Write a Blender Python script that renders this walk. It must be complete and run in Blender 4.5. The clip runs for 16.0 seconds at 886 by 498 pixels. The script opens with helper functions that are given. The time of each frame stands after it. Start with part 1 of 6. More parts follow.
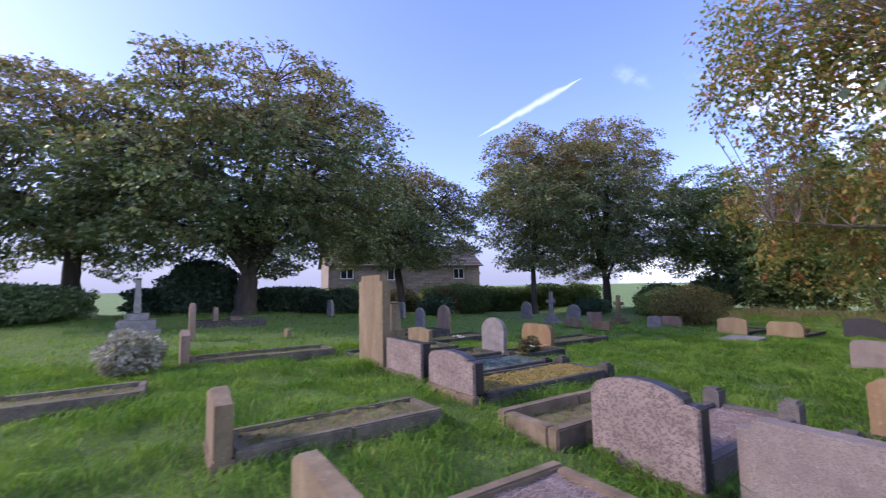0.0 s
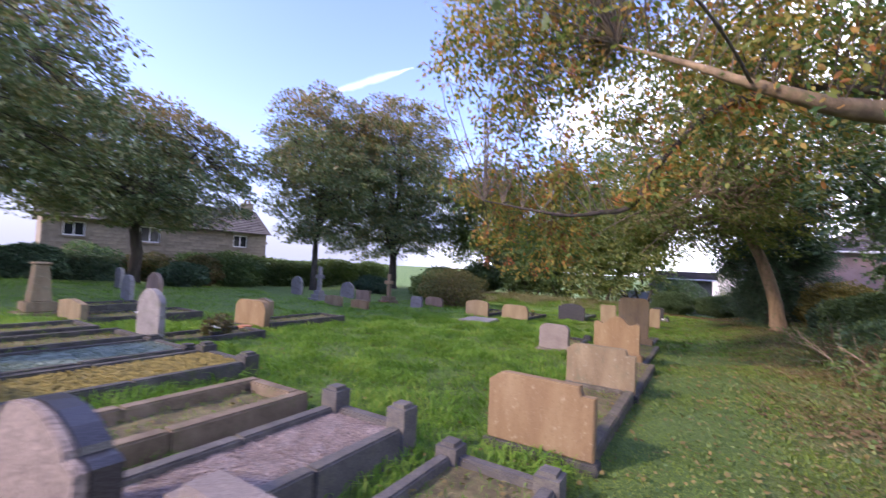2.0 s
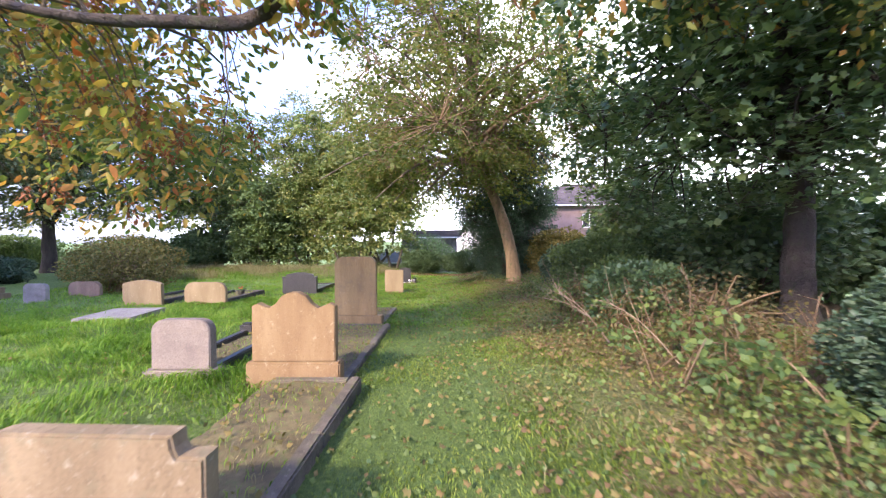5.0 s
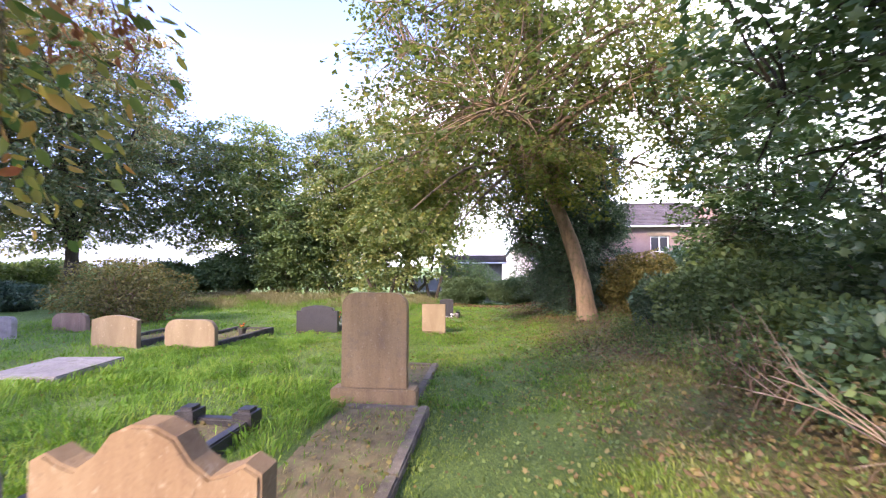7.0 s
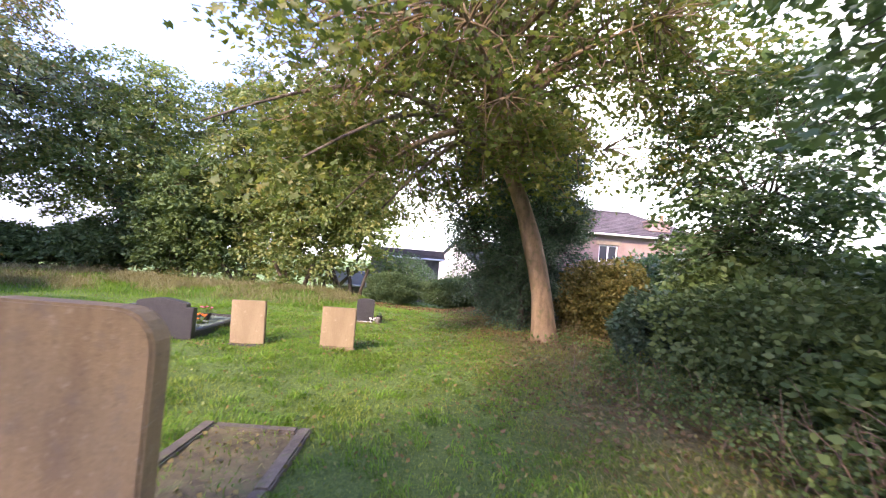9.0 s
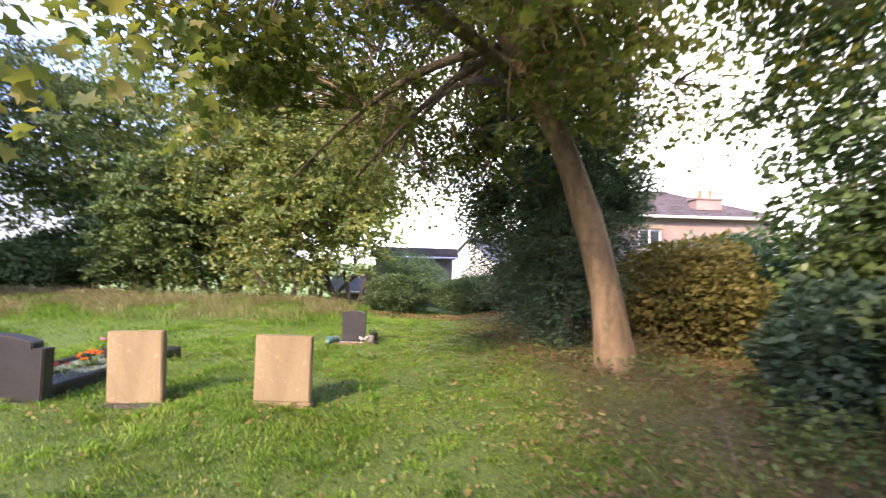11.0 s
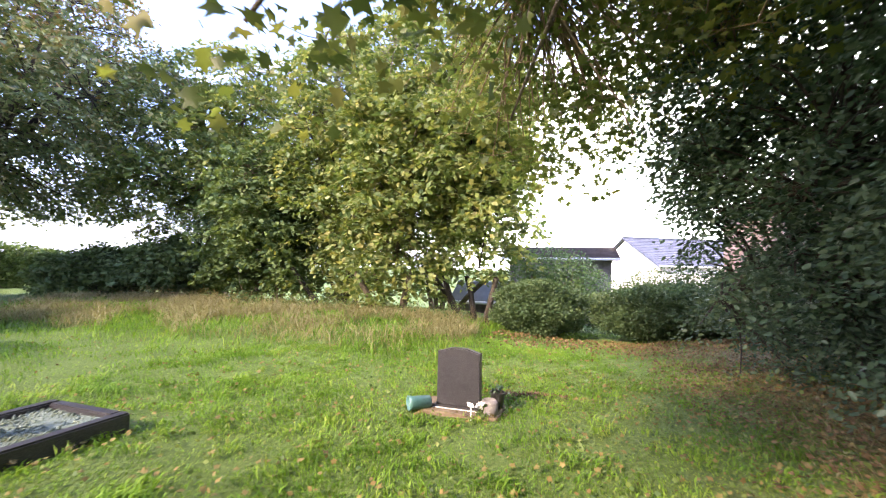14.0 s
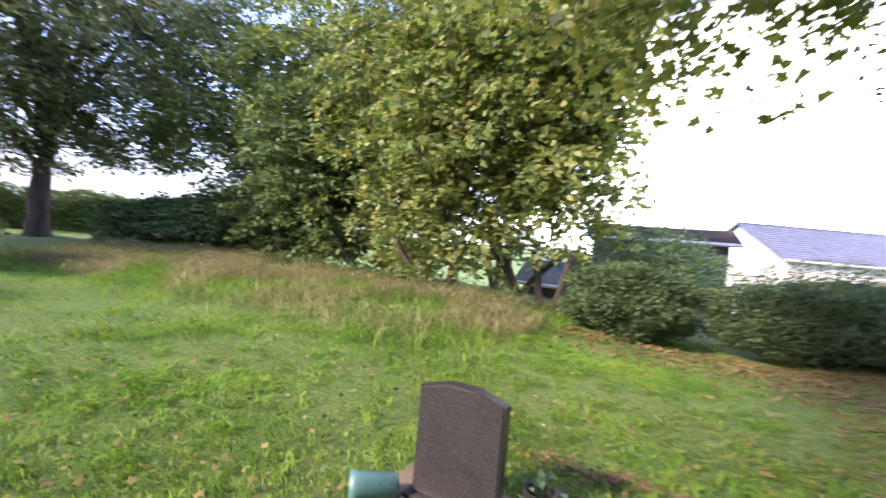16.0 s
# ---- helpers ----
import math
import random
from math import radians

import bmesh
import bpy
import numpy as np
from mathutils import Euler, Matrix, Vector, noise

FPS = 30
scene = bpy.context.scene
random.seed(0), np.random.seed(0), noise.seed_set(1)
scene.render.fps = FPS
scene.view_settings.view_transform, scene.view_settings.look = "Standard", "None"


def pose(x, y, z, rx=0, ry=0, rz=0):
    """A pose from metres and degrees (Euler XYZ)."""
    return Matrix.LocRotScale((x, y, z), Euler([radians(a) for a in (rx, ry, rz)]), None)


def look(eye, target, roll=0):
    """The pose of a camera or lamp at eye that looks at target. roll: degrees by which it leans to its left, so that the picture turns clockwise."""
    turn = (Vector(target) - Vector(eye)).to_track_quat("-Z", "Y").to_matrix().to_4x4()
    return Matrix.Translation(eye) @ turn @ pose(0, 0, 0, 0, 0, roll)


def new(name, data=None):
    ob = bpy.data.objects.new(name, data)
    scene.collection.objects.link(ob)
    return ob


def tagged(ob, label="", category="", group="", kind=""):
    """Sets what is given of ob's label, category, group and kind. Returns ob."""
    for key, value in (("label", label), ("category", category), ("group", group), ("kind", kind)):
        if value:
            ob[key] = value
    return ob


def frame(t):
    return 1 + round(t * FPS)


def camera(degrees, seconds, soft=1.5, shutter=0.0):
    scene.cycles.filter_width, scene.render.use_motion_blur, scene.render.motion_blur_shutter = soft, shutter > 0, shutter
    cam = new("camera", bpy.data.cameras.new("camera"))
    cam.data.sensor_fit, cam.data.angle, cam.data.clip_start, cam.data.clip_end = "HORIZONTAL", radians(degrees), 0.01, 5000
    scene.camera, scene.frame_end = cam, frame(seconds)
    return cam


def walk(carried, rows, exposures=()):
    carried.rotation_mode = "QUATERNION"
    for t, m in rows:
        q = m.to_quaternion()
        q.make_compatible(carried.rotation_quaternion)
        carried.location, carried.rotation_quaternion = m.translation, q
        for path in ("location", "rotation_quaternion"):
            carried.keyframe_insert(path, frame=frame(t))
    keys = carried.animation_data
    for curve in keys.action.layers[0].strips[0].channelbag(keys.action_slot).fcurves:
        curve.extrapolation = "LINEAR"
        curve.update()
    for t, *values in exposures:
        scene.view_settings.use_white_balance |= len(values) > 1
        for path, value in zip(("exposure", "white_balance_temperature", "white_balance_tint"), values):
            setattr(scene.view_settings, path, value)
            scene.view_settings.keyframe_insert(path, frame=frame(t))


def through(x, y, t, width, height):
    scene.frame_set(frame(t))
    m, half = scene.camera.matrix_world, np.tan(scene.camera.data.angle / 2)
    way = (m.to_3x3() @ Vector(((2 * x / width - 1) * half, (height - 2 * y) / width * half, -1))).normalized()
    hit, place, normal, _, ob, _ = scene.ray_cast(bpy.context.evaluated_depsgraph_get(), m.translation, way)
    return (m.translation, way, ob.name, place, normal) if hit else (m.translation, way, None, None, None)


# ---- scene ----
cam = camera(92.8, 16.0, soft=1.1, shutter=0.4)
PATH = [
    (0, (0.02, 0.063, 1.661), (1.122, 1.723, 1.838), -1.1),
    (0.5, (0.633, 0.014, 1.684), (1.868, 1.579, 1.843), -3.0),
    (1, (1.254, -0.006, 1.648), (2.645, 1.426, 1.777), 0.9),
    (1.5, (1.946, -0.161, 1.594), (3.52, 1.067, 1.716), 0.3),
    (2, (2.606, -0.209, 1.531), (4.304, 0.846, 1.618), 2.8),
    (2.5, (3.377, -0.267, 1.465), (5.192, 0.566, 1.368), 0.3),
    (3, (3.992, -0.289, 1.463), (5.842, 0.467, 1.387), 0.1),
    (3.5, (4.765, -0.309, 1.43), (6.743, -0.051, 1.276), 1.1),
    (4, (5.602, -0.364, 1.347), (7.6, -0.323, 1.27), 1.4),
    (4.5, (6.368, -0.291, 1.283), (8.365, -0.25, 1.199), 3.6),
    (5, (7.043, -0.349, 1.257), (9.042, -0.307, 1.22), -0.3),
    (7.5, (10.44, 0.175, 1.292), (12.425, 0.408, 1.384), 0.3),
    (8, (11.141, 0.221, 1.31), (13.131, 0.4, 1.396), 1.6),
    (8.5, (11.843, 0.116, 1.268), (13.841, 0.047, 1.345), 4.8),
    (10.8, (15.19, -0.111, 1.155), (17.188, -0.168, 1.236), 4.0),
    (11, (15.426, -0.145, 1.138), (17.425, -0.15, 1.216), 1.6),
    (11.5, (16.11, -0.051, 1.151), (18.076, 0.317, 1.188), 1.0),
    (12, (16.729, 0.107, 1.184), (18.674, 0.569, 1.211), 3.5),
    (12.5, (17.404, 0.199, 1.139), (19.301, 0.824, 1.258), -0.1),
    (13, (18.075, 0.27, 1.059), (19.973, 0.897, 1.127), 3.7),
    (13.5, (18.793, 0.262, 0.991), (20.7, 0.858, 1.088), 2.9),
    (14, (19.406, 0.32, 1.014), (21.301, 0.952, 1.108), 1.3),
    (14.5, (20.033, 0.407, 1.042), (21.945, 0.994, 1.065), 1.0),
    (15, (20.646, 0.447, 1.001), (22.562, 1.019, 0.984), 1.5),
    (15.5, (21.175, 0.541, 0.93), (23.084, 1.139, 0.931), 7.1),
    (16, (21.696, 0.675, 0.9), (23.447, 1.641, 0.859), 5.2),
]
EXPOSURES = [(0, 1.25, 5850, 20), (0.5, 1.6, 6050, 19), (1.5, 1.58, 5900, 20), (2.5, 2.0, 6400, 19), (3.5, 2.1, 6450, 17), (4, 2.68, 6400, 14), (5, 2.58, 6350, 15), (8, 2.7, 6400, 22), (11, 2.72, 6950, 17), (12.5, 2.85, 6950, 16), (14.5, 3.0, 6950, 14), (15, 2.95, 6900, 15), (16, 2.72, 6550, 16)]
walk(cam, [(t, look(eye, target, roll)) for t, eye, target, roll in PATH], EXPOSURES)

# ---- world, sun ----
SUN_AZ, SUN_EL = radians(150), radians(31)          # bearing from +x, counter-clockwise
to_sun = Vector((math.cos(SUN_AZ) * math.cos(SUN_EL), math.sin(SUN_AZ) * math.cos(SUN_EL), math.sin(SUN_EL)))
sun_data = bpy.data.lights.new("sun", "SUN")
sun_data.energy, sun_data.angle, sun_data.color = 1.6, radians(4.5), (1.0, 0.80, 0.54)
sun = new("sun", sun_data)
sun.rotation_euler = to_sun.to_track_quat("Z", "Y").to_euler()

world = bpy.data.worlds.new("sky")
scene.world = world
world.use_nodes = True


class Nodes:
    """Short hand for building node trees."""

    def __init__(self, tree):
        self.tree = tree
        tree.nodes.clear()

    def add(self, kind, **values):
        n = self.tree.nodes.new(kind)
        for k, v in values.items():
            if k.startswith("i_"):
                n.inputs[k[2:].replace("_", " ")].default_value = v
            else:
                setattr(n, k, v)
        return n

    def link(self, a, b):
        self.tree.links.new(a, b)

    def math(self, op, a, b=0.0, clamp=False):
        n = self.add("ShaderNodeMath", operation=op, use_clamp=clamp)
        for i, v in enumerate((a, b)):
            if isinstance(v, (int, float)):
                n.inputs[i].default_value = v
            else:
                self.link(v, n.inputs[i])
        return n.outputs[0]

    def ramp(self, fac, stops, mode="LINEAR"):
        n = self.add("ShaderNodeValToRGB")
        n.color_ramp.interpolation = mode
        e = n.color_ramp.elements
        while len(e) < len(stops):
            e.new(0.5)
        for el, (p, c) in zip(e, stops):
            el.position = p
            el.color = (*c, 1) if len(c) == 3 else c
        self.link(fac, n.inputs[0])
        return n.outputs[0]

    def mix(self, fac, a, b, blend="MIX"):
        n = self.add("ShaderNodeMix", data_type="RGBA", blend_type=blend)
        for sock, v in ((n.inputs[0], fac), (n.inputs[6], a), (n.inputs[7], b)):
            if isinstance(v, (int, float)):
                sock.default_value = v
            elif isinstance(v, tuple):
                sock.default_value = (*v, 1)
            else:
                self.link(v, sock)
        return n.outputs[2]


def make_world():
    k = Nodes(world.node_tree)
    out = k.add("ShaderNodeOutputWorld")
    sky = k.add("ShaderNodeTexSky", sky_type="NISHITA", sun_disc=False, sun_elevation=SUN_EL,
                sun_rotation=radians(90) - SUN_AZ, air_density=1.0, dust_density=1.2, ozone_density=2.0)
    co = k.add("ShaderNodeTexCoord")
    sep = k.add("ShaderNodeSeparateXYZ")
    k.link(co.outputs["Generated"], sep.inputs[0])
    # high cloud, thickest over the south and east
    up = k.math("MAXIMUM", sep.outputs[2], 0.03)
    flat = k.add("ShaderNodeCombineXYZ")
    k.link(k.math("DIVIDE", sep.outputs[0], k.math("ADD", up, 0.18)), flat.inputs[0])
    k.link(k.math("DIVIDE", sep.outputs[1], k.math("ADD", up, 0.18)), flat.inputs[1])
    cloud = k.add("ShaderNodeTexNoise", i_Scale=0.9, i_Detail=7.0, i_Roughness=0.58, i_Distortion=0.5)
    k.link(flat.outputs[0], cloud.inputs["Vector"])
    lean = k.math("ADD", k.math("MULTIPLY", sep.outputs[0], 0.44), k.math("MULTIPLY", sep.outputs[1], -0.42))
    low = k.math("MULTIPLY", k.math("SUBTRACT", 0.22, sep.outputs[2]), 0.3)
    cover = k.math("ADD", k.math("ADD", cloud.outputs[0], lean), k.math("MAXIMUM", low, -0.25))
    amount = k.ramp(cover, [(0.68, (0, 0, 0)), (1.12, (1, 1, 1))], "EASE")
    base = k.mix(1.0, sky.outputs[0], (SKY_BLUE), "MULTIPLY")
    haze = k.ramp(sep.outputs[2], [(0.0, (0.92,) * 3), (0.28, (0, 0, 0))], "EASE")     # lavender haze low over the hills
    base = k.mix(haze, base, HAZE)
    col = k.mix(amount, base, CLOUD)
    # a vapour trail
    a, b = Vector(TRAIL_A).normalized(), Vector(TRAIL_B).normalized()
    n = a.cross(b).normalized()
    dn = k.add("ShaderNodeVectorMath", operation="DOT_PRODUCT")
    dn.inputs[1].default_value = n
    k.link(co.outputs["Generated"], dn.inputs[0])
    along = k.add("ShaderNodeVectorMath", operation="DOT_PRODUCT")
    along.inputs[1].default_value = (b - a).normalized()
    k.link(co.outputs["Generated"], along.inputs[0])
    s0, s1 = a.dot((b - a).normalized()), b.dot((b - a).normalized())
    pos = k.math("DIVIDE", k.math("SUBTRACT", along.outputs["Value"], s0), s1 - s0)
    wob = k.add("ShaderNodeTexNoise", i_Scale=26.0, i_Detail=4.0)
    k.link(co.outputs["Generated"], wob.inputs["Vector"])
    off = k.math("ABSOLUTE", k.math("ADD", dn.outputs["Value"], k.math("MULTIPLY", k.math("SUBTRACT", wob.outputs[0], 0.5), 0.012)))
    width = k.ramp(pos, [(0.0, (0, 0, 0)), (0.25, (0.006,) * 3), (0.7, (0.0095,) * 3), (1.0, (0, 0, 0))])
    trail = k.math("MULTIPLY", k.math("SUBTRACT", 1.0, k.math("DIVIDE", off, k.math("ADD", width, 0.0005)), True), 0.22)
    front = k.add("ShaderNodeVectorMath", operation="DOT_PRODUCT")
    front.inputs[1].default_value = (a + b).normalized()
    k.link(co.outputs["Generated"], front.inputs[0])
    trail = k.math("MULTIPLY", trail, k.math("MULTIPLY", k.math("GREATER_THAN", pos, 0.0), k.math("LESS_THAN", pos, 1.0)))
    trail = k.math("MULTIPLY", trail, k.math("GREATER_THAN", front.outputs["Value"], 0.5))
    col = k.mix(trail, col, CLOUD)
    bg = k.add("ShaderNodeBackground", i_Strength=SKY_STRENGTH)
    k.link(col, bg.inputs[0])
    k.link(bg.outputs[0], out.inputs[0])


SKY_STRENGTH, SKY_BLUE, CLOUD = 0.15, (0.93, 0.84, 1.12), (9.5, 9.7, 10.6)
HAZE = (1.5, 1.6, 2.15)
TRAIL_A, TRAIL_B = (0.590, 0.733, 0.339), (0.720, 0.544, 0.431)
make_world()

# ---- materials ----
MATS = {}


def surface(name, tones, scale=6.0, rough=0.85, bump=0.3, fine=60.0, metal=0.0, speckle=None, moss=None, per_piece=0.0, streak=False, deep=0.01, lichen=None):
    """A mottled surface: large stains and fine grain between the tones, with relief; speckle: coloured grains; moss: patches."""
    if name in MATS:
        return MATS[name]
    m = bpy.data.materials.new(name)
    m.use_nodes = True
    k = Nodes(m.node_tree)
    out = k.add("ShaderNodeOutputMaterial")
    bs = k.add("ShaderNodeBsdfPrincipled", i_Roughness=rough, i_Metallic=metal)
    co = k.add("ShaderNodeTexCoord")
    big = k.add("ShaderNodeTexNoise", i_Scale=scale, i_Detail=6.0, i_Roughness=0.62)
    grain = k.add("ShaderNodeTexNoise", i_Scale=fine, i_Detail=4.0, i_Roughness=0.7)
    src = co.outputs["Object"]
    if streak:
        mp = k.add("ShaderNodeMapping")
        mp.inputs["Scale"].default_value = (1, 1, 0.22)
        k.link(src, mp.inputs[0])
        src = mp.outputs[0]
    k.link(src, big.inputs["Vector"])
    k.link(co.outputs["Object"], grain.inputs["Vector"])
    f = k.math("ADD", k.math("MULTIPLY", big.outputs[0], 0.72), k.math("MULTIPLY", grain.outputs[0], 0.28))
    n = len(tones)
    col = k.ramp(f, [(0.34 + 0.32 * i / max(1, n - 1), c) for i, c in enumerate(tones)])
    if speckle:
        vo = k.add("ShaderNodeTexVoronoi", i_Scale=fine * 1.5)
        k.link(co.outputs["Object"], vo.inputs["Vector"])
        sv = k.add("ShaderNodeSeparateColor")
        k.link(vo.outputs["Color"], sv.inputs[0])
        col = k.mix(k.ramp(sv.outputs[0], [(0.62, (0, 0, 0)), (0.7, (0.7,) * 3)]), col, speckle)
    if moss:
        mo = k.add("ShaderNodeTexNoise", i_Scale=scale * 1.7, i_Detail=8.0, i_Roughness=0.72)
        k.link(co.outputs["Object"], mo.inputs["Vector"])
        col = k.mix(k.ramp(mo.outputs[0], [(0.52, (0, 0, 0)), (0.66, (0.8,) * 3)]), col, moss)
    if lichen:
        # pale crusts of lichen in spots of two sizes
        for ls, lo, hi in ((scale * 5.5, 0.60, 0.66), (scale * 15, 0.62, 0.68)):
            ln = k.add("ShaderNodeTexNoise", i_Scale=ls, i_Detail=5.0, i_Roughness=0.66, i_Distortion=0.4)
            k.link(co.outputs["Object"], ln.inputs["Vector"])
            col = k.mix(k.ramp(ln.outputs[0], [(lo, (0, 0, 0)), (hi, (0.6,) * 3)]), col, lichen)
        pits = k.add("ShaderNodeTexNoise", i_Scale=fine * 0.45, i_Detail=6.0, i_Roughness=0.75)
        k.link(co.outputs["Object"], pits.inputs["Vector"])
        col = k.mix(k.ramp(pits.outputs[0], [(0.30, (0.55,) * 3), (0.45, (0, 0, 0))]), col, tuple(c * 0.55 for c in tones[0]))
    if per_piece:
        oi = k.add("ShaderNodeObjectInfo")
        hs = k.add("ShaderNodeHueSaturation")
        k.link(k.math("ADD", k.math("MULTIPLY", oi.outputs["Random"], 2 * per_piece), 1 - per_piece), hs.inputs["Value"])
        k.link(col, hs.inputs["Color"])
        col = hs.outputs[0]
    k.link(col, bs.inputs["Base Color"])
    bp = k.add("ShaderNodeBump", i_Strength=bump, i_Distance=deep)
    k.link(grain.outputs[0], bp.inputs["Height"])
    k.link(bp.outputs[0], bs.inputs["Normal"])
    k.link(bs.outputs[0], out.inputs[0])
    MATS[name] = m
    return m


def leafy(name, tones, through=0.45, rough=0.55, gloss=0.25, patches=0.55, vary=0.62):
    """Leaves or blades: each has its own tone; light comes through them."""
    if name in MATS:
        return MATS[name]
    m = bpy.data.materials.new(name)
    m.use_nodes = True
    k = Nodes(m.node_tree)
    out = k.add("ShaderNodeOutputMaterial")
    geo = k.add("ShaderNodeNewGeometry")
    co = k.add("ShaderNodeTexCoord")
    patch = k.add("ShaderNodeTexNoise", i_Scale=patches, i_Detail=3.0)
    k.link(co.outputs["Object"], patch.inputs["Vector"])
    f = k.math("ADD", k.math("ADD", k.math("MULTIPLY", geo.outputs["Random Per Island"], vary), 0.5 * (0.62 - vary)), k.math("MULTIPLY", k.math("SUBTRACT", patch.outputs[0], 0.3), 0.95), True)
    n = len(tones)
    col = k.ramp(f, [(0.05 + 0.9 * i / (n - 1), c) for i, c in enumerate(tones)])
    bs = k.add("ShaderNodeBsdfPrincipled", i_Roughness=rough)
    bs.inputs["Specular IOR Level"].default_value = gloss
    k.link(col, bs.inputs["Base Color"])
    tr = k.add("ShaderNodeBsdfTranslucent")
    k.link(k.mix(1.0, col, (1.0, 1.0, 0.55), "MULTIPLY"), tr.inputs[0])
    mx = k.add("ShaderNodeMixShader")
    mx.inputs[0].default_value = through
    k.link(bs.outputs[0], mx.inputs[1])
    k.link(tr.outputs[0], mx.inputs[2])
    k.link(mx.outputs[0], out.inputs[0])
    MATS[name] = m
    return m


def glassy(name, tone):
    if name in MATS:
        return MATS[name]
    m = bpy.data.materials.new(name)
    m.use_nodes = True
    bs = m.node_tree.nodes["Principled BSDF"]
    bs.inputs["Base Color"].default_value = (*tone, 1)
    bs.inputs["Roughness"].default_value = 0.06
    MATS[name] = m
    return m


SANDSTONE = surface("sandstone", [(0.100, 0.074, 0.041), (0.172, 0.129, 0.072), (0.241, 0.189, 0.111)], 3.5, 0.9, 0.35, 70, streak=True, moss=(0.13, 0.12, 0.07), lichen=(0.30, 0.27, 0.2))
HONEY = surface("honey_stone", [(0.138, 0.102, 0.058), (0.198, 0.152, 0.086), (0.248, 0.197, 0.117)], 3.0, 0.9, 0.35, 90, moss=(0.20, 0.145, 0.09), streak=True, lichen=(0.32, 0.26, 0.18))
RUSTSTONE = surface("rust_stone", [(0.125, 0.074, 0.035), (0.196, 0.130, 0.063), (0.241, 0.174, 0.092)], 3.2, 0.9, 0.35, 80, streak=True, moss=(0.19, 0.125, 0.06), lichen=(0.30, 0.25, 0.16))
GRANITE = surface("grey_granite", [(0.144, 0.113, 0.095), (0.211, 0.171, 0.144), (0.279, 0.23, 0.194)], 5, 0.85, 1.0, 45, speckle=(0.085, 0.065, 0.06))
PALEGRANITE = surface("pale_granite", [(0.145, 0.119, 0.104), (0.2, 0.17, 0.146), (0.246, 0.212, 0.183)], 4, 0.8, 0.35, 90, speckle=(0.12, 0.1, 0.09), moss=(0.2, 0.165, 0.13), lichen=(0.27, 0.245, 0.2))
DARKGRANITE = surface("dark_granite", [(0.010, 0.010, 0.011), (0.018, 0.017, 0.019), (0.027, 0.026, 0.026)], 5, 0.38, 0.08, 140, speckle=(0.055, 0.055, 0.058))
GREYSTONE = surface("grey_stone", [(0.12, 0.112, 0.11), (0.19, 0.18, 0.175), (0.25, 0.24, 0.235)], 4, 0.88, 0.4, 60, moss=(0.1, 0.11, 0.055), lichen=(0.33, 0.33, 0.29))
TANSTONE = surface("tan_stone", [(0.154, 0.102, 0.048), (0.236, 0.165, 0.077), (0.296, 0.215, 0.104)], 4, 0.9, 0.4, 60, moss=(0.17, 0.125, 0.075), streak=True, lichen=(0.31, 0.25, 0.15))
BROWNSTONE = surface("brown_stone", [(0.11, 0.075, 0.055), (0.185, 0.13, 0.095), (0.25, 0.185, 0.135)], 4, 0.9, 0.45, 60, moss=(0.13, 0.125, 0.07), streak=True, lichen=(0.28, 0.25, 0.19))
KERB = surface("kerb_stone", [(0.021, 0.02, 0.018), (0.051, 0.048, 0.043), (0.09, 0.084, 0.075)], 6, 0.9, 0.5, 60, moss=(0.07, 0.085, 0.028), per_piece=0.15)
KERBGREY = surface("grey_kerb_stone", [(0.058, 0.053, 0.049), (0.1, 0.092, 0.084), (0.145, 0.134, 0.122)], 5, 0.85, 0.4, 70, speckle=(0.06, 0.058, 0.06), moss=(0.13, 0.12, 0.085), per_piece=0.1)
KERBWARM = surface("warm_kerb_stone", [(0.085, 0.064, 0.038), (0.153, 0.115, 0.075), (0.212, 0.166, 0.111)], 5, 0.9, 0.5, 60, moss=(0.11, 0.11, 0.045), per_piece=0.12)
BARK = surface("bark", [(0.055, 0.045, 0.035), (0.13, 0.105, 0.075), (0.21, 0.165, 0.11)], 5, 0.95, 1.0, 30, moss=(0.10, 0.12, 0.05), streak=True, deep=0.05)
DARKBARK = surface("dark_bark", [(0.025, 0.02, 0.017), (0.055, 0.045, 0.037), (0.09, 0.075, 0.06)], 5, 0.95, 1.0, 30, moss=(0.05, 0.06, 0.03), streak=True, deep=0.04)
PALEBARK = surface("pale_bark", [(0.09, 0.062, 0.038), (0.18, 0.128, 0.074), (0.29, 0.208, 0.122)], 5, 0.95, 0.7, 34, moss=(0.085, 0.09, 0.036), streak=True, deep=0.015)
SOIL = surface("grave_soil", [(0.05, 0.04, 0.02), (0.11, 0.09, 0.04), (0.185, 0.155, 0.07)], 7, 0.95, 1.0, 40, moss=(0.09, 0.12, 0.03))
GRAVEL = surface("pink_gravel", [(0.12, 0.095, 0.085), (0.22, 0.175, 0.16), (0.32, 0.265, 0.245)], 9, 0.9, 1.0, 50, speckle=(0.1, 0.08, 0.07))
TEAL = surface("green_chippings", [(0.075, 0.11, 0.085), (0.13, 0.175, 0.14), (0.19, 0.24, 0.195)], 8, 0.8, 0.8, 70, moss=(0.11, 0.13, 0.04))
KERBMOSS = surface("mossy_kerb_stone", [(0.05, 0.043, 0.032), (0.105, 0.09, 0.066), (0.17, 0.145, 0.108)], 6, 0.9, 0.6, 55, moss=(0.10, 0.12, 0.03), per_piece=0.15, lichen=(0.24, 0.23, 0.18))
YELLOW = surface("yellow_moss", [(0.085, 0.072, 0.022), (0.2, 0.155, 0.038), (0.31, 0.24, 0.06)], 12, 0.95, 1.0, 45)

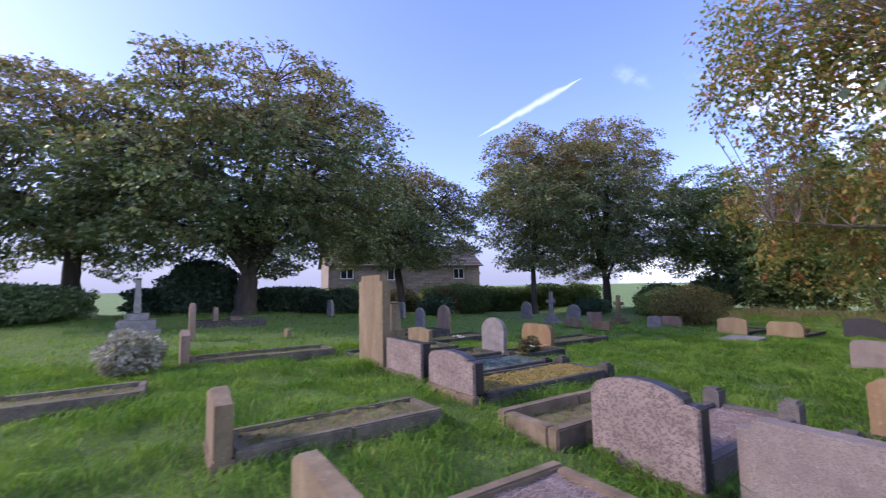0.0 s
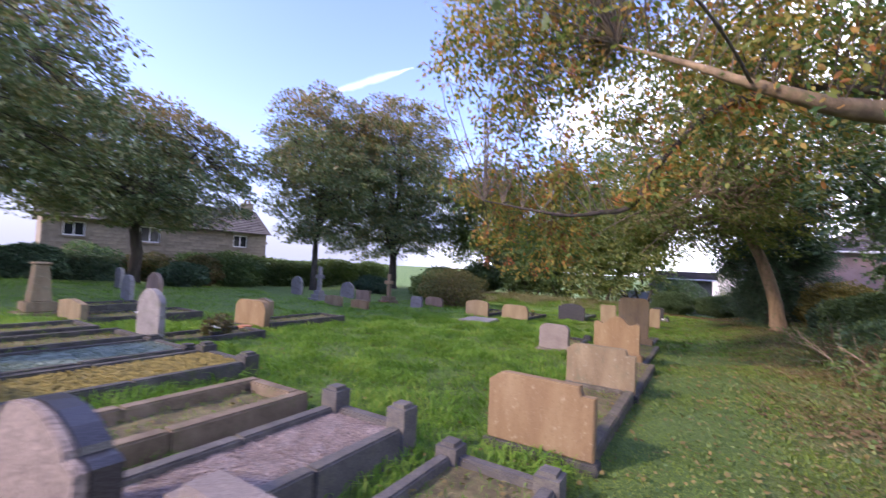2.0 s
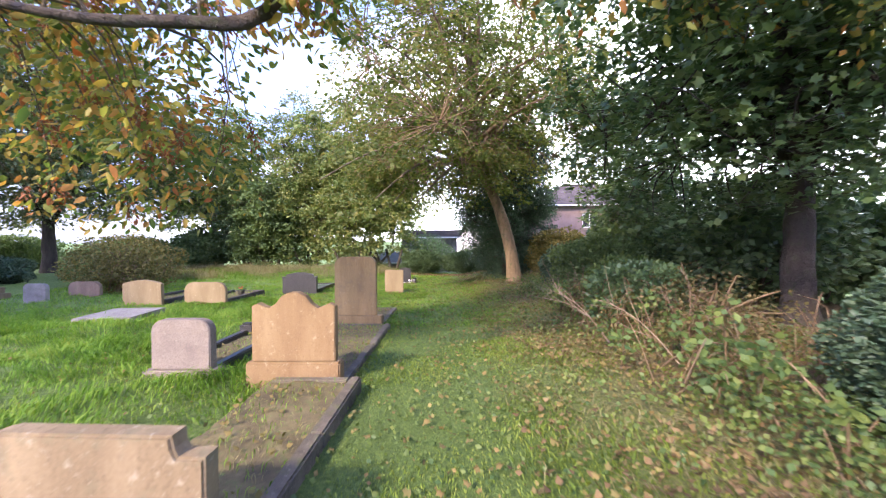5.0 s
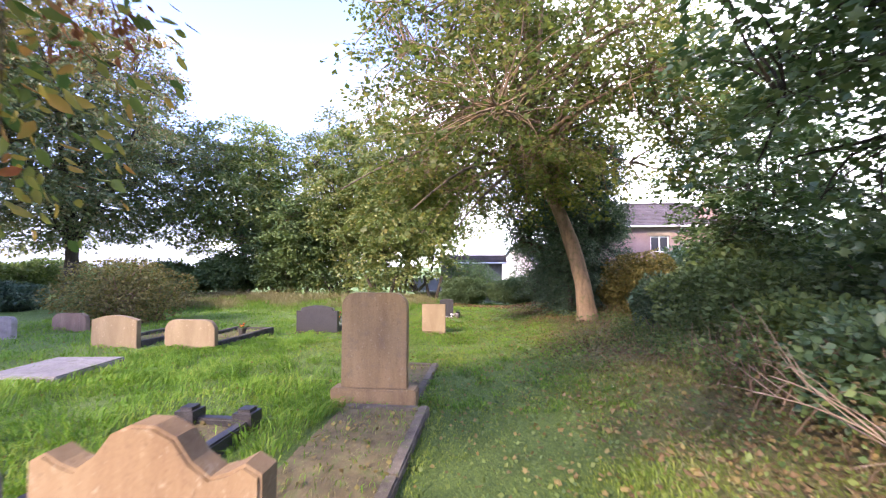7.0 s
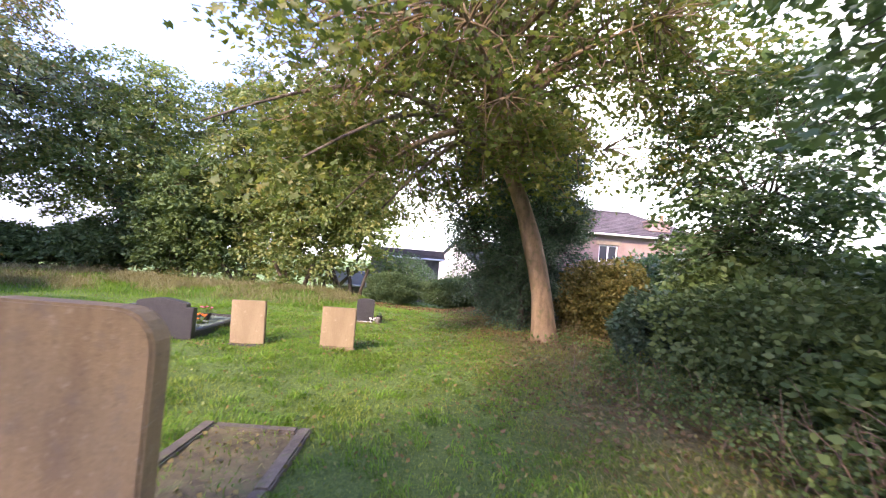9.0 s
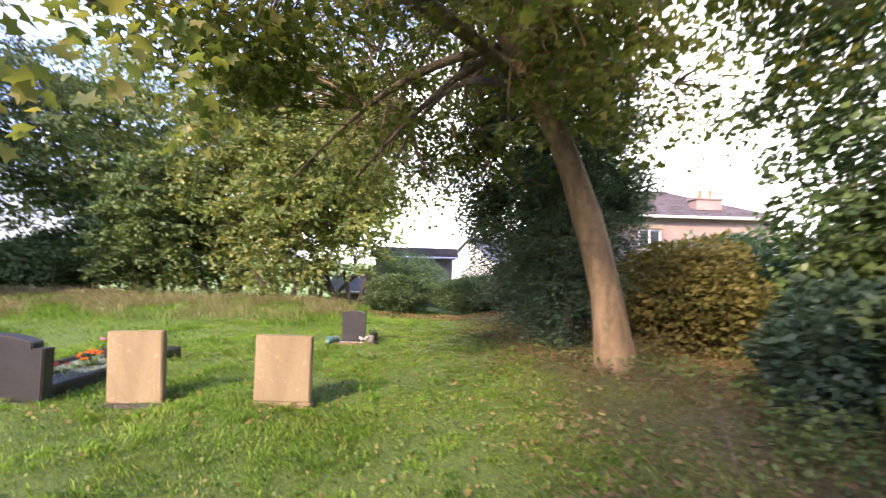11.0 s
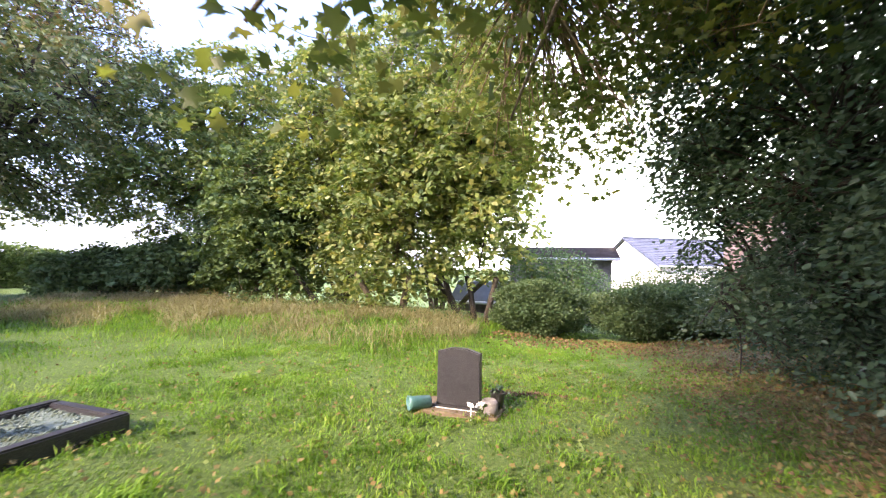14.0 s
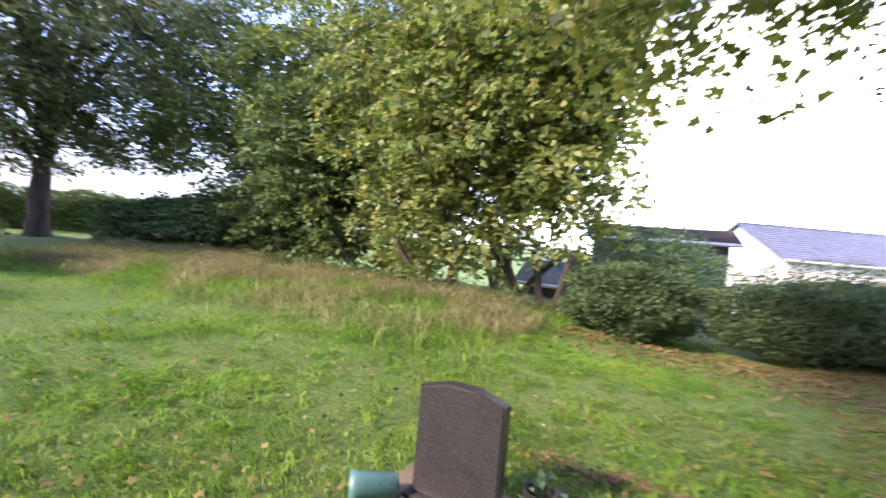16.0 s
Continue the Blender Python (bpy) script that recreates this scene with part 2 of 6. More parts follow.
L_SYC = leafy("sycamore_leaves", [(0.062, 0.105, 0.052), (0.1, 0.15, 0.068), (0.145, 0.192, 0.086), (0.2, 0.215, 0.098), (0.28, 0.225, 0.105)], 0.4, 0.4, 0.5)
# autumn brown mixed with the warm sunlit look of the crown tops
L_SYCTOP = leafy("sunlit_brown_sycamore_leaves", [(0.085, 0.12, 0.048), (0.13, 0.155, 0.06), (0.2, 0.175, 0.075), (0.28, 0.19, 0.085), (0.36, 0.21, 0.095)], 0.4, 0.45, 0.4)
L_DARK = leafy("dark_green_leaves", [(0.044, 0.092, 0.047), (0.083, 0.150, 0.068), (0.127, 0.203, 0.085), (0.187, 0.247, 0.103)], 0.4, 0.4, 0.5)
L_AUTUMN = leafy("autumn_leaves", [(0.06, 0.115, 0.04), (0.09, 0.16, 0.05), (0.15, 0.21, 0.06), (0.26, 0.28, 0.08), (0.40, 0.31, 0.09), (0.44, 0.22, 0.08), (0.40, 0.13, 0.06)], 0.58, patches=1.9)
L_KEYS = leafy("brown_seed_keys", [(0.14, 0.06, 0.035), (0.24, 0.1, 0.05), (0.33, 0.15, 0.07)], 0.3, 0.7)
L_YG = leafy("yellow_green_leaves", [(0.083, 0.139, 0.045), (0.141, 0.206, 0.068), (0.224, 0.272, 0.095), (0.366, 0.350, 0.135)], 0.5, 0.45, 0.4, patches=1.2)
L_LIME = leafy("sycamore_underleaves", [(0.065, 0.103, 0.033), (0.109, 0.155, 0.045), (0.174, 0.206, 0.062), (0.282, 0.258, 0.090)], 0.62, 0.45, 0.4)
L_HOLLY = leafy("holly_leaves", [(0.033, 0.07, 0.046), (0.052, 0.1, 0.064), (0.08, 0.132, 0.083), (0.112, 0.16, 0.096)], 0.36, 0.45, 0.3)
L_HEDGE = leafy("hedge_leaves", [(0.057, 0.103, 0.04), (0.103, 0.161, 0.057), (0.161, 0.218, 0.081)], 0.35)
L_CLIP = leafy("clipped_privet_leaves", [(0.045, 0.088, 0.04), (0.082, 0.132, 0.058), (0.125, 0.172, 0.08)], 0.35)
L_BROWN = leafy("browning_leaves", [(0.048, 0.071, 0.027), (0.096, 0.104, 0.041), (0.152, 0.123, 0.054), (0.192, 0.133, 0.063)], 0.35)
L_OLIVE = leafy("olive_leaves", [(0.06, 0.07, 0.025), (0.12, 0.12, 0.04), (0.19, 0.17, 0.06), (0.26, 0.21, 0.09)], 0.4)
L_PALE = leafy("silver_leaves", [(0.2, 0.2, 0.15), (0.34, 0.34, 0.27), (0.46, 0.45, 0.38)], 0.3)
L_LITTER = leafy("fallen_leaves", [(0.085, 0.07, 0.03), (0.145, 0.12, 0.047), (0.2, 0.178, 0.065), (0.195, 0.14, 0.055), (0.26, 0.24, 0.09)], 0.25, 0.8)
L_DRIFT = leafy("drifted_leaves", [(0.064, 0.045, 0.024), (0.122, 0.084, 0.042), (0.185, 0.128, 0.062), (0.24, 0.18, 0.09)], 0.2, 0.8)
L_WEED = leafy("weed_leaves", [(0.05, 0.10, 0.04), (0.09, 0.15, 0.05), (0.15, 0.21, 0.06), (0.22, 0.26, 0.09)], 0.4, 0.5)
L_GRASS = leafy("grass_blades", [(0.045, 0.105, 0.014), (0.088, 0.2, 0.022), (0.145, 0.28, 0.034), (0.205, 0.325, 0.05), (0.29, 0.35, 0.085)], 0.45, 0.55, 0.2, patches=1.4, vary=0.5)
L_PATH = leafy("path_grass", [(0.06, 0.108, 0.018), (0.115, 0.188, 0.03), (0.178, 0.262, 0.045), (0.245, 0.31, 0.068), (0.32, 0.335, 0.105)], 0.45, 0.55, 0.2, patches=1.4, vary=0.5)
L_DRY = leafy("dry_grass", [(0.141, 0.140, 0.060), (0.246, 0.230, 0.110), (0.352, 0.330, 0.180)], 0.4, 0.7)

# ---- mesh helpers ----


def ss(a, b, v):
    u = np.clip((v - a) / (b - a), 0, 1)
    return u * u * (3 - 2 * u)


def ground_z(x, y):
    """Height of the turf."""
    x, y = np.asarray(x, float), np.asarray(y, float)
    z = 0.15 - 0.0235 * np.clip(x, -8, 40)
    z = z + 0.26 * np.exp(-(((x - 1.5) / 6.5) ** 2)) * ss(1.2, 4.6, y)
    z = z + 0.30 * ss(14, 20, y) * np.exp(-(((x - 2) / 14) ** 2))
    z = z + 0.12 * ss(4, 8, x) * ss(-0.6, -2.0, y) + 0.12 * ss(12, 18, x) * ss(-0.6, -2.6, y)
    z = z + 0.30 * ss(24.5, 28, x) * ss(0, 5, y)
    out = np.maximum(np.maximum(x - 33, -12 - x), np.maximum(y - 24, -7.5 - y))
    z = z - 2.0 * ss(0, 8, out) - 2.0 * ss(10, 60, out)
    far = np.hypot(x - 10, y - 5)
    z = z + 4 * ss(260, 1500, far)
    wave = 0.035 * np.sin(x * 4.1 + 2 * np.sin(y * 2.3)) * np.sin(y * 4.7 + 1.5 * np.sin(x * 1.7)) * ss(0.9, 2.2, y) + 0.022 * np.sin(x * 1.9 + 1.3 * np.sin(y * 1.1)) + 0.018 * np.sin(y * 2.7 + x * 0.8) + 0.008 * np.sin(x * 6.1 + y * 5.3)
    return z + wave * ss(0.2, 1.2, np.abs(y)) * 0.8


def gz(x, y):
    return float(ground_z(x, y))


def mesh_of(name, verts, faces, mat, smooth=False):
    """Quick mesh from arrays: faces is an (n, 3) or (n, 4) array."""
    me = bpy.data.meshes.new(name)
    verts, faces = np.ascontiguousarray(verts, np.float32), np.ascontiguousarray(faces, np.int32)
    n, c = faces.shape
    me.vertices.add(len(verts))
    me.vertices.foreach_set("co", verts.ravel())
    me.loops.add(n * c)
    me.loops.foreach_set("vertex_index", faces.ravel())
    me.polygons.add(n)
    me.polygons.foreach_set("loop_start", np.arange(0, n * c, c, dtype=np.int32))
    me.materials.append(mat)
    me.update(calc_edges=True)
    if smooth:
        me.shade_smooth()
    return me


def thing(name, label, category, x=0.0, y=0.0, z=0.0, rz=0.0, group="", kind=""):
    ob = new(name)
    ob.empty_display_size = 0.2
    ob.matrix_basis = pose(x, y, z, 0, 0, rz)
    return tagged(ob, label, category, group, kind)


def part(name, bm, mat, parent, label="", smooth=False):
    """A bmesh, or ready mesh data, as one mesh object under a thing."""
    if isinstance(bm, bmesh.types.BMesh):
        me = bpy.data.meshes.new(name)
        bm.to_mesh(me)
        bm.free()
        me.materials.append(mat)
        if smooth:
            me.shade_smooth()
    else:
        me = bm
    ob = new(name, me)
    ob.parent = parent
    if label:
        ob["label"] = label
    return ob


def box(x0, x1, y0, y1, z0, z1, bevel=0.008, segs=1):
    bm = bmesh.new()
    bmesh.ops.create_cube(bm, size=1)
    bmesh.ops.scale(bm, vec=(x1 - x0, y1 - y0, z1 - z0), verts=bm.verts)
    bmesh.ops.translate(bm, vec=((x0 + x1) / 2, (y0 + y1) / 2, (z0 + z1) / 2), verts=bm.verts)
    if bevel:
        bmesh.ops.bevel(bm, geom=bm.edges[:], offset=bevel, segments=segs, affect="EDGES")
    return bm


def slab(profile, thick, bevel=0.01):
    """An upright slab: the profile is a list of (y, z); it is thick along +x from x = 0."""
    bm = bmesh.new()
    vs = [bm.verts.new((0, y, z)) for y, z in profile]
    f = bm.faces.new(vs)
    got = bmesh.ops.extrude_face_region(bm, geom=[f])
    bmesh.ops.translate(bm, vec=(thick, 0, 0), verts=[v for v in got["geom"] if isinstance(v, bmesh.types.BMVert)])
    bmesh.ops.recalc_face_normals(bm, faces=bm.faces[:])
    if bevel:
        edges = [e for e in bm.edges if abs(e.verts[0].co.x - e.verts[1].co.x) < 1e-5]
        bmesh.ops.bevel(bm, geom=edges, offset=bevel, segments=2, affect="EDGES")
    return bm


def profile(kind, w, h):
    a = w / 2
    arc = lambda y0, y1, z0, rise, n=12: [(y0 + (y1 - y0) * i / n, z0 + rise * math.sin(math.pi * i / n)) for i in range(n + 1)]
    if kind == "flat":
        top = [(-a, h), (a, h)]
    elif kind == "arch":
        top = arc(-a, a, h * 0.88, h * 0.12)
    elif kind == "round":
        top = [(-a * math.cos(math.pi * i / 14), h - a + a * math.sin(math.pi * i / 14)) for i in range(15)]
    elif kind == "low_round":
        r = a * 0.42
        top = [(-a + r - r * math.cos(math.pi / 2 * i / 6), h - r + r * math.sin(math.pi / 2 * i / 6)) for i in range(7)]
        top += [(-y, z) for y, z in reversed(top)]
    elif kind == "gothic":
        left = [(-a * math.cos(math.pi / 2 * i / 8) ** 1.0, h * 0.72 + h * 0.28 * math.sin(math.pi / 2 * i / 8) ** 1.25) for i in range(9)]
        top = left + [(-y, z) for y, z in reversed(left[:-1])]
    elif kind == "shouldered":
        s = a * 0.78
        top = [(-a, h * 0.80), (-s, h * 0.80), (-s, h * 0.87)] + arc(-s * 0.98, s * 0.98, h * 0.90, h * 0.10, 10) + [(s, h * 0.87), (s, h * 0.80), (a, h * 0.80)]
    elif kind == "step_right":
        top = [(-a, h * 0.86), (-a * 0.62, h * 0.86), (-a * 0.58, h), (a * 0.72, h), (a * 0.80, h * 0.95), (a, h * 0.95)]
    elif kind == "arch_step":
        s = -a * 0.74
        top = [(a - 0.06 * a, h * 0.84), (a * 0.86, h * 0.90), (a * 0.7, h * 0.94), (a * 0.4, h * 0.985), (a * 0.1, h), (-a * 0.2, h * 0.99), (-a * 0.5, h * 0.94), (s, h * 0.87), (s - 0.02 * a, h * 0.83), (s - 0.16 * a, h * 0.825), (-a, h * 0.80)]
        top = [(a, h * 0.78)] + top
        return [(-a, 0)] + list(reversed(top)) + [(a, 0)]
    elif kind == "soft_peak":
        top = [(-a, h * 0.93), (-a * 0.82, h * 0.945), (-a * 0.45, h * 0.99), (-a * 0.3, h), (a * 0.3, h), (a * 0.45, h * 0.99), (a * 0.82, h * 0.945), (a, h * 0.93)]
    elif kind == "stepped":
        s = a * 0.78
        top = [(-a, h * 0.935), (-s, h * 0.935), (-s, h), (s, h), (s, h * 0.935), (a, h * 0.935)]
    elif kind == "cut_corners":
        top = [(-a, h * 0.86), (-a * 0.82, h * 0.86), (-a * 0.74, h * 0.99), (a * 0.74, h * 0.99), (a * 0.82, h * 0.88), (a, h * 0.86)]
    elif kind == "notch_chamfer":
        top = [(-a, h * 0.85), (-a * 0.78, h * 0.85), (-a * 0.745, h * 0.9), (-a * 0.73, h * 0.985), (a * 0.68, h), (a * 0.8, h * 0.975), (a, h * 0.86)]
    elif kind == "peaked":
        top = [(-a, h * 0.84), (-a * 0.1, h), (a * 0.1, h), (a, h * 0.84)]
    elif kind == "ogee":
        half = [(-a, h * 0.80), (-a * 0.86, h * 0.845), (-a * 0.72, h * 0.80), (-a * 0.58, h * 0.775), (-a * 0.42, h * 0.84), (-a * 0.28, h * 0.95), (-a * 0.1, h * 1.0)]
        top = half + [(-y, z) for y, z in reversed(half)]
    return [(-a, 0)] + [p for p in top] + [(a, 0)]


def headstone(label, x, y0, y1, z0, z1, kind, mat, thick=0.1, plinth=None, plinth_mat=None, lean=0.0, tilt=0.0, yaw=0.0, group="rows of headstones"):
    """Slab with its back at x between y0 and y1; plinth: (extra width, height, extra depth)."""
    yc, w = (y0 + y1) / 2, abs(y1 - y0)
    t = thing("headstone", label, "headstone", x, yc, z0, 0, group)
    t.matrix_basis = pose(x, yc, z0, 0, 0, yaw) @ pose(0, 0, 0, tilt, lean, 0)
    low = 0.0
    if plinth:
        e, ph, d = plinth
        part("base", box(-d, thick + d, -w / 2 - e, w / 2 + e, -0.25, ph, 0.015, 2), plinth_mat or mat, t)
        low = ph
    else:
        part("footing", box(-0.03, thick + 0.03, -w / 2 - 0.035, w / 2 + 0.035, -0.3, 0.03, 0.012, 2), KERB, t, "rough dark footing stone")
        low = 0.032
    prof = profile(kind, w, z1 - z0 - low)
    prof = [(y, z + low + 0.002) for y, z in prof]
    part("slab", slab(prof, thick), mat, t)
    return t


def grave(label, x0, x1, y0, y1, z=None, h=0.16, wall=0.11, mat=None, infill=None, posts=(), head=True, fill_drop=0.06, far_side=True, group="kerbed graves"):
    """Stone kerbs round a grave bed: two sides, foot and head, corner posts, and the bed."""
    mat = mat or KERB
    xc, yc = (x0 + x1) / 2, (y0 + y1) / 2
    zb = z if z is not None else max(gz(a, b) for a in (x0, x1) for b in (y0, y1)) - 0.02
    t = thing("grave_surround", label, "grave", xc, yc, zb, 0, group)
    a, b = (x1 - x0) / 2, (y1 - y0) / 2
    n = 2 if a > 0.9 else 1
    for s in (-1, 1) if far_side else (-1,):
        for i in range(n):
            u0, u1 = -a + 2 * a * i / n, -a + 2 * a * (i + 1) / n
            k = part("kerb_stone", box(u0 + 0.003, u1 - 0.003, s * b - (wall if s > 0 else 0), s * b + (0 if s > 0 else wall), -0.3, h + random.uniform(-0.008, 0.008), 0.014, 2), mat, t)
    part("kerb_stone", box(a - wall, a, -b + wall + 0.003, b - wall - 0.003, -0.3, h - 0.004, 0.014, 2), mat, t)
    if head:
        part("kerb_stone", box(-a, -a + wall, -b + wall + 0.003, b - wall - 0.003, -0.3, h - 0.004, 0.014, 2), mat, t)
    for px, py, ph in posts:
        bm = box(-0.085, 0.085, -0.085, 0.085, -0.3, ph, 0.0)
        top = [v for v in bm.verts if v.co.z > 0]
        bmesh.ops.bevel(bm, geom=[e for e in bm.edges if all(v in top for v in e.verts)], offset=0.03, segments=2, affect="EDGES")
        bmesh.ops.translate(bm, vec=(px * (a - 0.06), py * (b - 0.06), 0), verts=bm.verts)
        part("corner_post", bm, mat, t)
    rng = np.random.default_rng(int(abs(x0 * 97 + y0 * 31) * 10))
    nx, ny = max(4, int(2 * a / 0.12)), max(4, int(2 * b / 0.12))
    gx, gy = np.meshgrid(np.linspace(-a + wall - 0.01, a - wall + 0.01, nx), np.linspace(-b + wall - 0.01, b - wall + 0.01, ny), indexing="ij")
    v = np.stack([gx.ravel(), gy.ravel(), h - fill_drop + rng.uniform(-0.014, 0.014, gx.size)], 1)
    i = np.arange(nx * ny).reshape(nx, ny)
    f = np.stack([i[:-1, :-1].ravel(), i[1:, :-1].ravel(), i[1:, 1:].ravel(), i[:-1, 1:].ravel()], 1)
    part("bed", mesh_of("bed", v, f, infill or SOIL, True), None, t)
    t["fill"] = h - fill_drop
    return t


def tube(points, radii, sides=8, seed=0, rough=0.06):
    """A tapering, slightly knotty tube along points."""
    rng = np.random.default_rng(seed)
    P, Rr = np.asarray(points, float), np.asarray(radii, float)
    n = len(P)
    T = np.gradient(P, axis=0)
    T /= np.linalg.norm(T, axis=1)[:, None] + 1e-9
    ref = np.array([0.3, 1.0, 0.1]) if abs(T[:, 1]).mean() < 0.8 else np.array([1.0, 0.2, 0.1])
    U = np.cross(T, ref)
    U /= np.linalg.norm(U, axis=1)[:, None]
    W = np.cross(T, U)
    ang = np.linspace(0, 2 * math.pi, sides, endpoint=False)
    k = 1 + rough * rng.normal(size=(n, sides))
    V = P[:, None] + Rr[:, None, None] * k[:, :, None] * (np.cos(ang)[None, :, None] * U[:, None] + np.sin(ang)[None, :, None] * W[:, None])
    i = np.arange(n * sides).reshape(n, sides)
    j = np.roll(i, -1, axis=1)
    F = np.stack([i[:-1].ravel(), j[:-1].ravel(), j[1:].ravel(), i[1:].ravel()], 1)
    return V.reshape(-1, 3), F


def bend(p0, p1, sag, n, rng, wob=0.05):
    """A bowed line from p0 to p1; sag lifts or drops its middle."""
    p0, p1 = np.asarray(p0, float), np.asarray(p1, float)
    u = np.linspace(0, 1, n)[:, None]
    L = np.linalg.norm(p1 - p0)
    off = rng.normal(size=3) * wob * L
    return p0 + (p1 - p0) * u + np.sin(u * math.pi) * (np.array([0, 0, sag * L]) + off)


OUTLINES = {                                        # half outlines of a leaf: (along, across)
    "blade": [(0.45, 0.5)],
    "oval": [(0.3, 0.44), (0.68, 0.36)],
    "lobed": [(0.12, 0.5), (0.4, 0.26), (0.72, 0.56), (0.7, 0.2)]}


def leaf_mesh(name, pts, size, mat, rng, droop=0.3, long=1.5, spread=0.35, shape="blade", flat=0.0, dirs=None):
    """A folded leaf at every point; flat turns the leaves to face the sky; dirs: the way each leaf points."""
    n = len(pts)
    s = size * rng.uniform(0.65, 1.3, n)[:, None]
    d = rng.normal(size=(n, 3))
    if dirs is not None:
        d = d * 0.55 + dirs
    d[:, 2] = d[:, 2] * 0.6 - droop
    d /= np.linalg.norm(d, axis=1)[:, None]
    q = np.cross(d, rng.normal(size=(n, 3)) + [0, 0, flat])
    q /= np.linalg.norm(q, axis=1)[:, None] + 1e-9
    nn = np.cross(d, q)
    if shape == "tri":
        rim = [(0.0, 0.4), (0.28, -0.55), (1.0, 0.12)]
        tri = [(0, 1, 2)]
    else:
        half = OUTLINES[shape]
        rim = [(0.0, 0.0)] + half + [(1.0, 0.0)] + [(u, -w) for u, w in reversed(half)]
        if shape == "lobed":
            rim = [(0.42, 0.0)] + rim
        m = len(rim)
        if shape == "lobed":
            tri = [(0, i, i + 1 if i + 1 < m else 1) for i in range(1, m)]
        else:
            k = len(half) + 1
            tri = [(0, i, i + 1) for i in range(1, k)] + [(0, i, i + 1) for i in range(k, m - 1)]
    V = np.stack([pts + d * s * long * u + q * s * w + nn * s * (spread * 0.8 * abs(w) - 0.12 * u * u * flat) for u, w in rim], 1).reshape(-1, 3)
    b = np.arange(n) * len(rim)
    F = np.concatenate([np.stack([b + i for i in t], 1) for t in tri])
    return mesh_of(name, V, F, mat)


def lumpy(n, rng, centre, radii, lumps=9, inner=0.35, cut=None):
    """Points for clumps of leaves, mostly in the outer shell of an uneven crown."""
    d = rng.normal(size=(n, 3))
    d /= np.linalg.norm(d, axis=1)[:, None]
    axes = rng.normal(size=(lumps, 3))
    axes /= np.linalg.norm(axes, axis=1)[:, None]
    k = np.max(d @ axes.T, axis=1)
    r = (0.72 + 0.30 * ss(0.55, 1.0, k)) * (1 - inner * rng.random(n) ** 1.6)
    p = np.asarray(centre) + d * r[:, None] * np.asarray(radii)
    if cut is not None:
        p = p[cut(p)]
    return p


def sprays(P, per, R, centre, rng, thin=0.16, slope=0.35, arms=6):
    """Leaf points in flat, drooping sprays round every tip: where each leaf sits and which way it points."""
    n = len(P)
    out = P - np.asarray(centre)
    out[:, 2] = 0
    out /= np.linalg.norm(out, axis=1)[:, None] + 1e-6
    base = rng.uniform(0, 2 * math.pi, n)
    k = rng.integers(0, arms, (n, per))
    ang = base[:, None] + 2 * math.pi * k / arms + rng.normal(size=(n, per)) * 0.16
    rad = R * rng.uniform(0.6, 1.35, n)[:, None] * rng.random((n, per)) ** 0.6
    off = np.stack([np.cos(ang) * rad, np.sin(ang) * rad, np.zeros_like(rad)], 2)
    off[:, :, 2] = -slope * np.einsum("nkj,nj->nk", off, out) - 0.25 * rad ** 2 / R
    tilt = rng.normal(size=(n, 2)) * 0.22
    off[:, :, 2] += off[:, :, 0] * tilt[:, :1] + off[:, :, 1] * tilt[:, 1:]
    way = off / (np.linalg.norm(off, axis=2)[:, :, None] + 1e-6)
    off = off + rng.normal(size=off.shape) * R * np.array([0.13, 0.13, thin])
    return (P[:, None] + off).reshape(-1, 3), way.reshape(-1, 3), base


